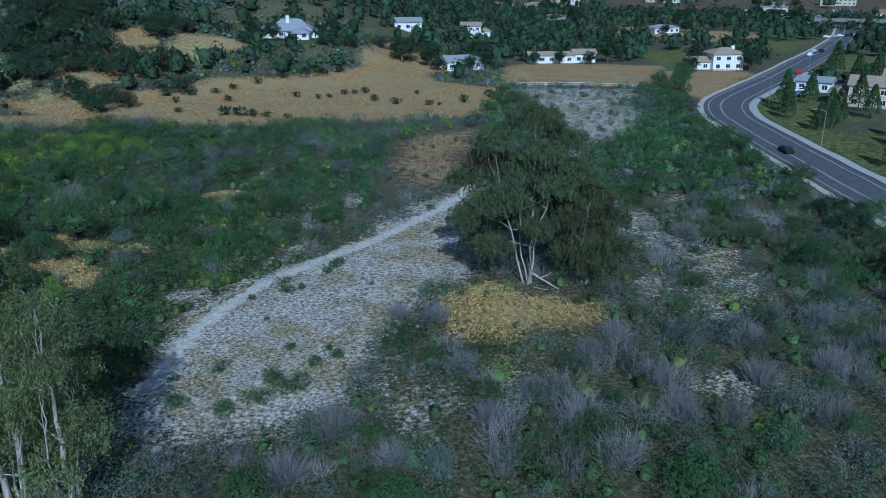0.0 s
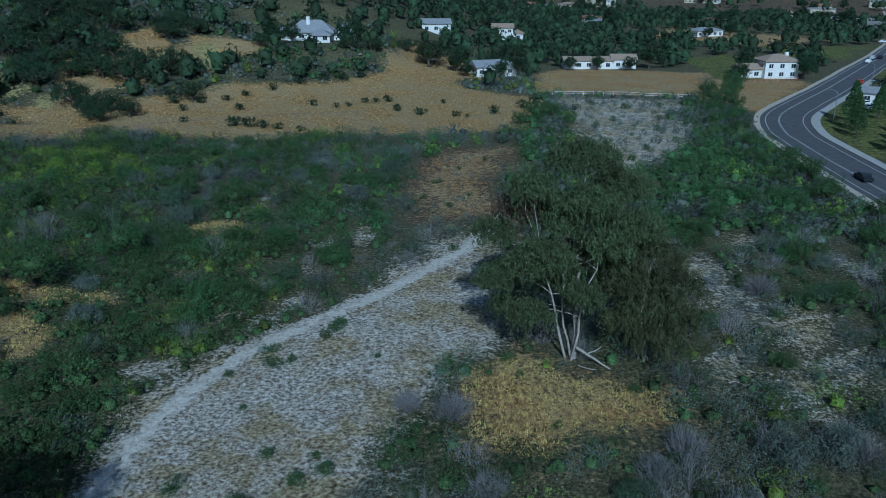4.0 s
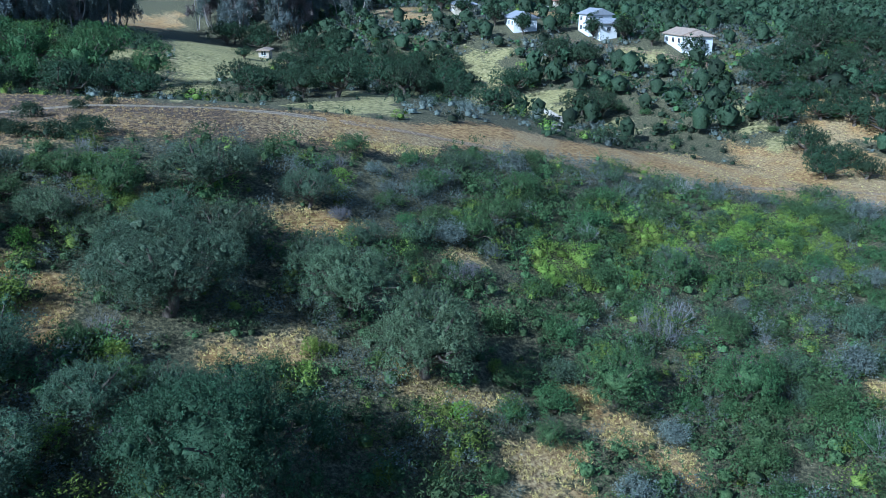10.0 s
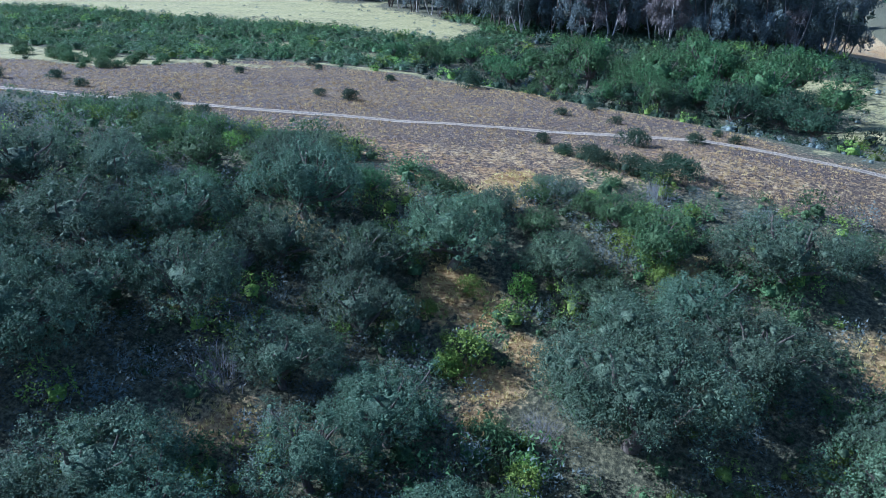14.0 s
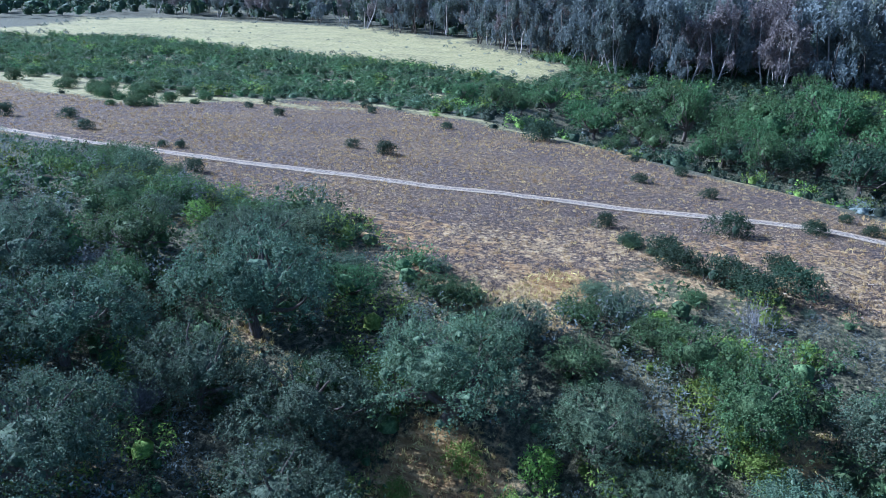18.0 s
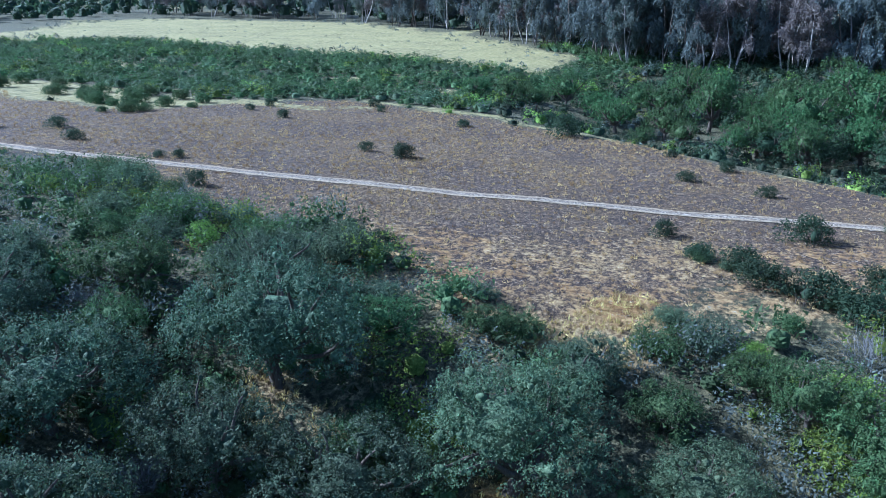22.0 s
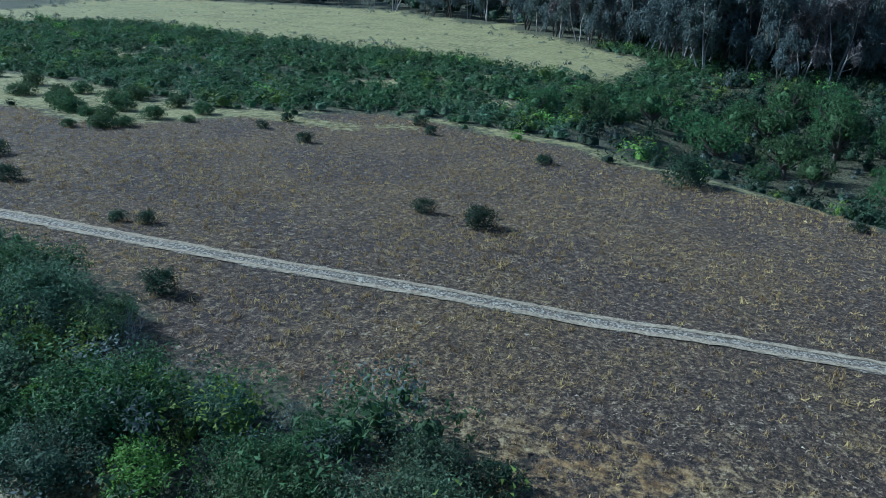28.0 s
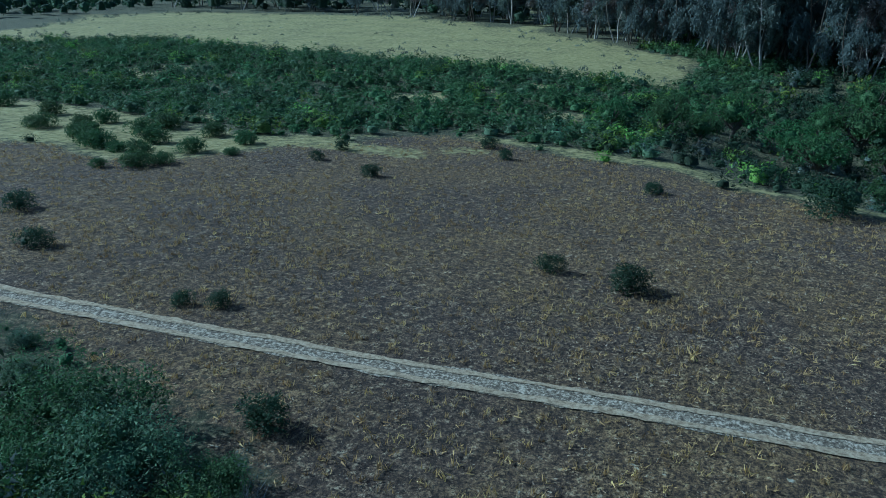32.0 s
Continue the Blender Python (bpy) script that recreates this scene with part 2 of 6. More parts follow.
M_YOUNG = foliage("young_eucalyptus_leaf", (0.060, 0.085, 0.028), (0.16, 0.195, 0.068), (0.32, 0.34, 0.15), 0.7, 0.4)
# haze over the distant grove is put into these leaf colours, lightened and greyed
M_GROVE = foliage("grove_leaf_hazed_blue_grey", (0.050, 0.064, 0.058), (0.115, 0.138, 0.126), (0.24, 0.268, 0.245), 0.7, 0.30)
M_MAUVE = foliage("grove_leaf_dry_hazed_mauve", (0.080, 0.066, 0.058), (0.165, 0.138, 0.122), (0.30, 0.262, 0.235), 0.7, 0.25)
M_TWIG = foliage("dead_twig_grey", (0.085, 0.08, 0.08), (0.165, 0.157, 0.155), (0.32, 0.305, 0.30), 0.85, 0.0, 0.1)
M_BARK = plain("bark_brown", (0.05, 0.04, 0.03), (0.16, 0.13, 0.10), 4.0, 0.95, 0.8, 0.05, (3, 3, 0.5))
M_PALE = plain("bark_pale_peeling", (0.17, 0.145, 0.12), (0.52, 0.48, 0.42), 2.0, 0.8, 0.5, 0.03, (3, 3, 0.5))
M_WHITE = plain("white_stucco", (0.66, 0.65, 0.62), (0.80, 0.79, 0.76), 1.2, 0.85)
M_CREAM = plain("cream_stucco", (0.46, 0.39, 0.29), (0.58, 0.50, 0.38), 1.2, 0.85)
M_ROOF = plain("grey_shingle", (0.20, 0.205, 0.22), (0.34, 0.345, 0.36), 1.5, 0.85, 0.5, 0.03)
M_ROOF_RED = plain("clay_tile_roof", (0.20, 0.11, 0.08), (0.36, 0.20, 0.14), 1.5, 0.85, 0.5, 0.04)
M_ROOF_TAN = plain("tan_shingle", (0.25, 0.19, 0.14), (0.40, 0.31, 0.23), 1.5, 0.85, 0.5, 0.03)
M_WOOD = plain("weathered_wood", (0.14, 0.09, 0.06), (0.30, 0.20, 0.14), 2.0, 0.85)
M_RED = plain("red_painted_wood", (0.22, 0.05, 0.03), (0.32, 0.09, 0.06), 2.0, 0.8)
M_STEEL = plain("galvanised_steel", (0.32, 0.33, 0.34), (0.48, 0.49, 0.50), 2.0, 0.45, 0.1, 0.005, None, 0.8)
M_GLASS = plain("dark_window_glass", (0.015, 0.02, 0.025), (0.04, 0.05, 0.06), 0.5, 0.08, 0.0)
M_RUBBER = plain("tyre_rubber", (0.015, 0.015, 0.016), (0.03, 0.03, 0.03), 6.0, 0.9)
M_CARS = [plain("car_paint_" + c, v, v2, 0.5, 0.3, 0.0) for c, v, v2 in (("dark", (0.02, 0.022, 0.025), (0.03, 0.032, 0.035)), ("white", (0.7, 0.7, 0.7), (0.78, 0.78, 0.78)), ("silver", (0.38, 0.39, 0.40), (0.45, 0.46, 0.47)), ("red", (0.3, 0.03, 0.02), (0.35, 0.04, 0.03)))]


# ---- small mesh tools ----
def tri_mesh(name, v, f, mat=None, smooth=False):
    """A mesh from arrays of corners and of faces with equal corner counts."""
    v, f = np.asarray(v, np.float32), np.asarray(f, np.int32)
    k = f.shape[1]
    me = bpy.data.meshes.new(name)
    me.vertices.add(len(v))
    me.vertices.foreach_set("co", v.ravel())
    me.loops.add(f.size)
    me.loops.foreach_set("vertex_index", f.ravel())
    me.polygons.add(len(f))
    me.polygons.foreach_set("loop_start", np.arange(0, f.size, k, dtype=np.int32))
    me.polygons.foreach_set("loop_total", np.full(len(f), k, np.int32))
    me.update(calc_edges=True)
    if smooth:
        me.polygons.foreach_set("use_smooth", np.ones(len(f), bool))
    if mat:
        me.materials.append(mat)
    return me


def part(name, me, mat, parent, label=""):
    """Links a bmesh or mesh as one object under its thing."""
    if isinstance(me, bmesh.types.BMesh):
        data = bpy.data.meshes.new(name)
        me.to_mesh(data)
        me.free()
        me = data
    if mat and not me.materials:
        me.materials.append(mat)
    ob = new(name, me)
    ob.parent = parent
    return tagged(ob, label)


def empty(name, m, label, category, group="", kind=""):
    ob = new(name)
    ob.empty_display_size = 0.3
    ob.matrix_basis = m
    return tagged(ob, label, category, group, kind)


def smooth01(u):
    u = np.clip(u, 0, 1)
    return u * u * (3 - 2 * u)


def lattice(ix, iy, seed):
    h = (ix.astype(np.int64) * 374761393 + iy.astype(np.int64) * 668265263 + seed * 974711) & 0x7FFFFFFF
    h = ((h ^ (h >> 13)) * 1274126177) & 0x7FFFFFFF
    return ((h ^ (h >> 16)) & 0xFFFF) / 65535.0


def vnoise(x, y, size, seed=0, octaves=3):
    """Value noise, 0 to 1, of that size in metres."""
    x, y = np.asarray(x, float), np.asarray(y, float)
    out, amp, total = 0, 1.0, 0
    for o in range(octaves):
        u, v = x / size, y / size
        i, j = np.floor(u), np.floor(v)
        a, b = smooth01(u - i), smooth01(v - j)
        n00, n10, n01, n11 = (lattice(i + p, j + q, seed + 17 * o) for p, q in ((0, 0), (1, 0), (0, 1), (1, 1)))
        out = out + amp * ((n00 * (1 - a) + n10 * a) * (1 - b) + (n01 * (1 - a) + n11 * a) * b)
        total, amp, size = total + amp, amp * 0.5, size * 0.5
    return out / total


# ---- the lie of the land ----
VALLEY = -22.8


def height(x, y):
    x, y = np.asarray(x, float), np.asarray(y, float)
    s = -0.94 * x - 0.34 * (y - 90)
    m = np.maximum(np.where(y > 72, -0.00115 * (y - 72) ** 2, 0.018 * np.clip(72 - y, 0, 80)), -21)
    mesa = VALLEY + (m - VALLEY) * smooth01((s - 30) / 80)
    n = -0.5 * x + 0.87 * y
    k = smooth01((20 - x + 0.1 * (y - 300)) / 90)
    hill = VALLEY + 25 * k * smooth01((n - 225) / 115)
    d = mesa - hill
    z = np.where(d > 0, mesa, hill) + np.exp(-np.abs(d) / 3)
    q = -0.80 * (x + 163) + 0.60 * (y - 46)
    z = z - 5 * smooth01(q / 25) * smooth01((110 - q) / 60) * smooth01((y - 15) / 40) * smooth01((150 - y) / 50)
    z = z - 4 * np.exp(-((x + 82) / 17) ** 2 - ((y - 58) / 28) ** 2)
    z = z + 3 * smooth01((-x - 190) / 60) + 0.055 * np.clip(-x - 250, 0, 900)
    pad = smooth01((30 - np.hypot((x + 56) / 1.2, y - 309)) / 14)
    z = z * (1 - pad) - 10.6 * pad
    far = np.hypot(x + 60, y - 80)
    roll_ = vnoise(x, y, 700, 5, 2)
    z = z + smooth01((far - 600) / 2200) * (40 + 190 * roll_) + smooth01((far - 450) / 500) * 10 * (roll_ - 0.4)
    return z


def relief(x, y):
    return height(x, y) + 0.35 * (vnoise(x, y, 9, 2, 3) - 0.5)


def dist_to(poly, x, y, closed=True):
    """Distance to a polygon's outline or a line, with the sign (inside: minus) for a polygon."""
    x, y = np.asarray(x, float), np.asarray(y, float)
    d, inside = np.full(x.shape, 1e9), np.zeros(x.shape, bool)
    pts = list(poly)
    for (ax, ay), (bx, by) in zip(pts, pts[1:] + (pts[:1] if closed else [])):
        ex, ey = bx - ax, by - ay
        t = np.clip(((x - ax) * ex + (y - ay) * ey) / (ex * ex + ey * ey + 1e-9), 0, 1)
        d = np.minimum(d, np.hypot(x - ax - t * ex, y - ay - t * ey))
        if closed and ay != by:
            inside ^= ((ay > y) != (by > y)) & (x < (bx - ax) * (y - ay) / (by - ay) + ax)
    return np.where(inside, -d, d) if closed else d


MESA = [(-190, -120), (-178, -83), (-154, -39), (-150, -18), (-165, -9), (-182, 3), (-178, 21), (-162, 45), (-150, 69), (-136, 83), (-119, 97), (-117, 114), (-122, 140), (-119, 160), (-122, 200), (-97, 213), (-83, 192), (-96, 184), (-105, 164), (-106, 139), (-102, 112), (-105, 97), (-102, 82), (-106, 69), (-97, 62), (-100, 52), (-108, 42), (-109, 28), (-115, 12), (-117, -7), (-122, -40), (-135, -120)]
FIELD = [(-122, 219), (-100, 206), (-53, 193), (-23, 201), (12, 209), (22, 254), (0, 274), (-18, 303), (-28, 289), (-44, 267), (-68, 256), (-80, 241), (-100, 226)]
HILL_GOLD = [(-98, 262), (-90, 284), (-66, 290), (-70, 278), (-84, 266), (-92, 255)]
GRAVEL = [(-27, 57), (-30, 71), (-29, 84), (-22, 97), (-13, 107), (-4, 127), (3, 133), (4, 97), (-1, 91), (-4, 77), (-8, 64), (-16, 58)]
WARM = [(-1, 91), (5, 96), (12, 91), (21, 90), (21, 82), (13, 76), (6, 72), (1, 78)]
DIRT = [(-9, 135), (-13, 161), (-6, 190), (8, 192), (5, 139)]
UPPER = [(24, 262), (63, 256), (57, 230), (51, 204), (45, 188), (36, 171), (29, 156), (21, 162), (22, 190), (22, 235)]
MEADOW = [(-262, -190), (-378, -230), (-400, -117), (-365, -60), (-310, -6), (-283, 20), (-234, 25), (-245, -2), (-258, -45), (-275, -120)]
SHED_GRASS = [(-265, 165), (-226, 162), (-190, 126), (-180, 112), (-205, 120), (-240, 128), (-270, 140)]
SPOTS = [(-85.5, 95, 5.0), (-77.5, 64.2, 2.4), (-74, 66, 1.5), (-69.2, 77, 2.5), (-68, 81.8, 2.4), (-60, 91.5, 3.4), (-57.4, 94, 2.8), (-54.8, 103.6, 2.4), (-48.8, 103.8, 3.4), (-43.2, 105.8, 2.8), (-49.7, 95.2, 2.6), (-46, 92.7, 2.0), (-47, 88, 2.2), (-37.3, 130.5, 3.4), (-86.7, 58.8, 2.6), (-77.8, 110.3, 2.6), (-66.6, 50.8, 3.2), (-87.9, 49, 2.2), (-85.9, 59.2, 3.0), (-89.2, 43, 2.2), (-90.6, 78.3, 1.6), (-79, 42.4, 2.0), (-99.5, 58.5, 2.8), (-101.5, 61.5, 2.2), (-98.5, 61, 2.4), (-98.5, 34.5, 1.6), (-83.5, 62.5, 2.0), (-81, 67, 1.8)]
WORN_RIM = [(-105, 57, 8), (-108, 67, 8), (-105, 48, 6), (-111, 78, 9)]
PALE_SPOTS = [(-208, 220, 6), (-168, 250, 5), (-130, 236, 3.5), (-122, 231, 4), (-112, 226, 4), (-176, 246, 5), (-92, 268, 6), (-84, 276, 7), (-80, 266, 5)]
BARE = [(-34, 145, 3), (-36, 140, 2), (-15, 128, 4), (33, 86, 5), (38, 92, 5), (-2, 64, 4), (8, 66, 3), (-100, 30, 3), (-71.7, 110, 1.4), (52, 120, 4), (36, 104, 5), (30, 118, 6), (28, 66, 3), (-29, 97, 2.5), (-28, 102, 3), (-23, 101, 3), (-22, 106, 3), (-20, 116, 2), (-34, 147, 2.5), (-32, 139, 2), (-18, 127, 2.5), (-16, 132, 3), (-21, 128, 1.5), (-29, 90, 2.5), (36, 101, 5), (33, 110, 5), (27, 93, 4), (31, 83, 4), (40, 128, 4), (42, 142, 3), (46, 160, 4)]
TRACK_MESA = [(-140, -75), (-126, -35), (-120.5, -13), (-119.3, 5), (-120, 21), (-121.2, 36), (-122.7, 50), (-124, 64), (-126, 77), (-123.5, 86), (-117, 98), (-112, 110)]
PATH_VALLEY = [(-27.5, 66), (-27, 78), (-24, 89), (-18, 99), (-11, 108), (-4.5, 118), (2, 130), (5, 142)]
ROAD = [(84, 40), (77, 90), (74, 125), (74, 160), (74.5, 195), (76, 212), (82, 231), (95, 252), (118, 286), (152, 339), (186, 392), (230, 470), (300, 620), (420, 900)]


def curve_points(pts, step=1.0):
    """A smooth line through the points, at even steps."""
    p = np.array([pts[0]] + list(pts) + [pts[-1]], float)
    out = []
    for a, b, c, d in zip(p, p[1:], p[2:], p[3:]):
        k = max(2, int(np.hypot(*(c - b)) / step))
        for t in np.arange(k) / k:
            out.append(0.5 * (2 * b + (c - a) * t + (2 * a - 5 * b + 4 * c - d) * t * t + (3 * b - a - 3 * c + d) * t ** 3))
    return np.array(out + [p[-1]])


VALLEY_LINE, ROAD_LINE = curve_points(PATH_VALLEY), curve_points(ROAD, 3.0)


def cover(x, y):
    """How far each kind of ground shows at a place: 0 to 1 for each."""
    wx, wy = x + 9 * (vnoise(x, y, 11, 31) - 0.5), y + 9 * (vnoise(x, y, 11, 32) - 0.5)

    def area(p, soft=2.0):
        return np.clip(0.5 - dist_to(p, wx, wy) / (2.2 * soft), 0, 1)

    def spots(ps):
        m = np.zeros(np.shape(x))
        for a, b, r in ps:
            m = np.maximum(m, np.clip(1.15 - 0.85 * np.hypot(wx - a, (wy - b) * 0.8) / r, 0, 0.9))
        return m
    brown = np.maximum(area(MESA, 3.0), area(DIRT, 5.0))
    gold = np.maximum.reduce([area(FIELD, 4.0), area(HILL_GOLD, 4.0), 0.72 * area(WARM, 5.0), spots(SPOTS), np.minimum(spots(WORN_RIM), 0.43), area(MESA, 3.0) * np.clip((y - 82) / 40, 0, 0.9), 0.6 * area(DIRT, 5.0), area([(16, 266), (66, 261), (86, 318), (40, 326), (26, 318)], 5.0), smooth01((-0.5 * x + 0.87 * y - 225) / 10) * (y < 290) * (vnoise(x, y, 34, 79, 3) > 0.63) * 0.7, area([(-30, 290), (-5, 280), (8, 300), (-10, 335), (-25, 330)], 6.0), area([(80, 235), (110, 290), (104, 310), (80, 300), (66, 250)], 5.0), area([(140, 420), (190, 460), (120, 520), (80, 470)], 8.0)])
    gravel = np.maximum.reduce([area(GRAVEL, 4.0), area(UPPER, 8.0) * 0.74, spots(BARE) * 0.62])
    far = smooth01((np.hypot(x + 60, y - 80) - 480) / 300)
    edge = dist_to(MESA, wx, wy)
    rim = np.clip(1 - np.abs(edge - 2.2) / 2.6, 0, 0.62) * (x < -140) * (vnoise(x, y, 16, 67) > 0.42)
    rim = np.maximum(rim, 0.62 * smooth01((vnoise(x, y, 12, 66) - 0.64) / 0.1) * (x < -165) * (y < 30))
    rim = np.maximum(rim, 0.75 * area([(-150, -16), (-166, -8), (-176, -38), (-186, -80), (-168, -84), (-154, -40)], 3.0))
    rim = np.maximum(rim, 0.7 * smooth01((vnoise(x, y, 14, 68) - 0.5) / 0.1) * (x > -230) * (x < -122) * (y > 92) * (y < 220) * (edge > 1))
    pale = np.maximum.reduce([area(MEADOW, 4.0), rim, area(SHED_GRASS, 4.0), spots(PALE_SPOTS), far * (x < -150) * (vnoise(x, y, 130, 77) > 0.4)])
    brown = np.maximum(brown, far * vnoise(x, y, 200, 78))
    lawn = np.maximum(np.clip(1 - np.abs(dist_to(ROAD[1:7], x, y, False) - 13) / 8, 0, 1) * (x > 78) * (y < 235), 0.8 * (vnoise(x, y, 24, 88) > 0.5) * (x > 84) * (x < 240) * (y > 120) * (y < 420))
    return brown, gold, gravel, pale, lawn


def worn(x, y):
    """Where feet have trodden the gravel: 0 to 1."""
    d = dist_to(VALLEY_LINE[::4].tolist(), x + 2.2 * (vnoise(x, y, 5, 35) - 0.5), y, False)
    return np.clip(1.15 - d / 1.9, 0, 1)


def ground_z(x, y):
    return float(relief(np.array([x]), np.array([y]))[0])


def axis(lo, hi, step, end):
    core = list(np.arange(lo, hi + 0.01, step))
    out, s = [hi], step
    while out[-1] < end:
        s *= 1.18
        out.append(out[-1] + s)
    left, s = [lo], step
    while left[-1] > -end:
        s *= 1.18
        left.append(left[-1] - s)
    return np.array(left[:0:-1] + core + out[1:])


xs, ys = axis(-260, 110, 2.0, 4600), axis(-110, 330, 2.0, 4600)
xs, ys = np.union1d(xs, np.arange(-36, 12, 0.8).round(3)), np.union1d(ys, np.arange(52, 152, 0.8).round(3))
gx, gy = np.meshgrid(xs, ys)
gz = relief(gx, gy)
w = len(xs)
idx = np.arange(w * len(ys)).reshape(len(ys), w)
quads = np.stack([idx[:-1, :-1], idx[:-1, 1:], idx[1:, 1:], idx[1:, :-1]], -1).reshape(-1, 4)
ground_mesh = tri_mesh("ground", np.stack([gx, gy, gz], -1).reshape(-1, 3), quads, M_GROUND, True)
cv = cover(gx.ravel(), gy.ravel())
for name, chans in (("cover", cv[:3]), ("cover_more", (cv[3], cv[4], worn(gx.ravel(), gy.ravel())))):
    at = ground_mesh.color_attributes.new(name, "FLOAT_COLOR", "POINT")
    at.data.foreach_set("color", np.stack([*chans, np.ones(gx.size)], -1).astype(np.float32).ravel())
ground = tagged(new("ground", ground_mesh), "rolling ground of brown dry grass, gravel and scrub soil", "ground", "", "structure")


def strip(line, left, right, lift, wobble=0.25, cols=5, seed=0, crown=0.0):
    """A ribbon laid on the ground along a line, from left to right of it."""
    t = np.gradient(line, axis=0)
    t /= np.linalg.norm(t, axis=1)[:, None] + 1e-9
    nrm = np.stack([t[:, 1], -t[:, 0]], -1)
    rows = []
    for c in np.linspace(0, 1, cols):
        edge = wobble * (vnoise(line[:, 0] * 3 + 91 * seed, line[:, 1] * 3 + 40 * round(c), 2.2, seed, 3) - 0.5) * 2 * abs(2 * c - 1) ** 3
        p = line + nrm * (left + (right - left) * c + edge)[:, None] if np.ndim(edge) else line
        rows.append(np.column_stack([p, relief(p[:, 0], p[:, 1]) + lift + crown * (1 - (2 * c - 1) ** 2)]))
    v = np.stack(rows, 1)
    k = np.arange(v.shape[0] * cols).reshape(-1, cols)
    f = np.stack([k[:-1, :-1], k[1:, :-1], k[1:, 1:], k[:-1, 1:]], -1).reshape(-1, 4)
    return v.reshape(-1, 3), f[:, ::-1]


def laid(name, line, left, right, lift, mat, label, category="track", wobble=0.25, cols=5, seed=0, parent=None):
    v, f = strip(line, left, right, lift, wobble, cols, seed)
    ob = new(name, tri_mesh(name, v, f, mat, True))
    if parent:
        ob.parent = parent
        return ob
    return tagged(ob, label, category, "", "structure")


fine_mesa = curve_points(TRACK_MESA, 0.5)
M_RUT = mottled("pale_rut_dust", ((0.20, 0.15, 0.09), (0.35, 0.272, 0.172), (0.47, 0.38, 0.255)), 4.5)
track = laid("track", fine_mesa, -0.88, 0.88, 0.03, mottled("track_crown_straw", ((0.07, 0.054, 0.038), (0.19, 0.155, 0.108), (0.54, 0.465, 0.35)), 6.0), "two-rut pale dirt track across brown dry grass", "track", 0.3, 5, 3)
for side in (-0.64, 0.64):
    rut = laid("rut", fine_mesa, side - 0.22, side + 0.22, 0.06, M_RUT, "", "", 0.2, 4, 5 + int(side > 0), track)
laid("footpath", curve_points(PATH_VALLEY, 0.35), -0.62, 0.66, 0.035, mottled("trodden_dust", ((0.40, 0.36, 0.29), (0.54, 0.50, 0.43), (0.66, 0.62, 0.55)), 2.6), "pale dusty footpath curving across the gravel flat", "path", 1.1, 7, 9)
laid("fork_track", curve_points([(-126, 170), (-136, 177), (-142, 187), (-147, 197), (-158, 203), (-172, 205)], 0.8), -1.2, 1.2, 0.06, M_TRACK, "pale dirt track turning off among oaks", "track", 0.5, 5, 14)
laid("side_track", curve_points([(-111.5, 112), (-109, 130), (-104, 150), (-98, 180), (-85, 205), (-60, 222), (-30, 232)], 0.8), -1.0, 1.0, 0.04, mottled("worn_grass", ((0.16, 0.11, 0.065), (0.27, 0.19, 0.11), (0.42, 0.31, 0.19)), 2.0), "faint worn track along the dry field", "track", 0.4, 4, 12)

# ---- road ----
road = laid("road", ROAD_LINE, -6.0, 6.0, 0.10, M_ASPHALT, "grey asphalt road sweeping in a bend past houses", "road", 0.0, 5)
for off, wdt in ((-4.7, 0.12), (-1.6, 0.08), (-1.3, 0.08), (4.2, 0.12)):
    laid("lane_line", ROAD_LINE, off - wdt, off + wdt, 0.16, M_PAINT, "", "", 0.0, 2, 0, road)
kv, kf = strip(ROAD_LINE, 6.0, 6.35, 0.22, 0.0, 2)
kerb = tagged(new("kerb", tri_mesh("kerb", np.vstack([kv, kv - (0, 0, 0.35)]), np.vstack([kf, kf + len(kv)]), M_CONCRETE)), "pale concrete kerb beside the road", "kerb", "", "structure")
laid("pavement", ROAD_LINE[:90], 6.35, 8.2, 0.2, M_CONCRETE, "concrete pavement beside the road", "pavement", 0.0, 3)
laid("road_shoulder", ROAD_LINE, -7.6, -6.0, 0.06, M_TRACK, "dusty shoulder beside the road", "shoulder", 0.3, 4, 4)


# ---- plants ----
def leaf_tris(rng, c, size, slim=0.45, droop=0.0, out=None, outward=0.0, face=None, facing=1.0):
    """One loose triangle a leaf, at each place of c; out turns the leaf's length, face its flat side."""
    k = len(c)
    u = rng.normal(size=(k, 3))
    if out is not None:
        u += outward * out
    u[:, 2] -= droop
    if face is not None:
        w_ = rng.normal(size=(k, 3)) + facing * face
        v = np.cross(u, w_)
        v /= np.linalg.norm(v, axis=1)[:, None] + 1e-9
        u = np.cross(w_, v)
    u /= np.linalg.norm(u, axis=1)[:, None] + 1e-9
    if face is None:
        v = np.cross(u, rng.normal(size=(k, 3)))
        v /= np.linalg.norm(v, axis=1)[:, None] + 1e-9
    s = size * rng.uniform(0.6, 1.4, (k, 1))
    p = np.stack([c + u * s, c - u * s * 0.4 + v * s * slim, c - u * s * 0.4 - v * s * slim], 1)
    return p.reshape(-1, 3)


def as_mesh(name, v, mat):
    return tri_mesh(name, v, np.arange(len(v)).reshape(-1, 3), mat)


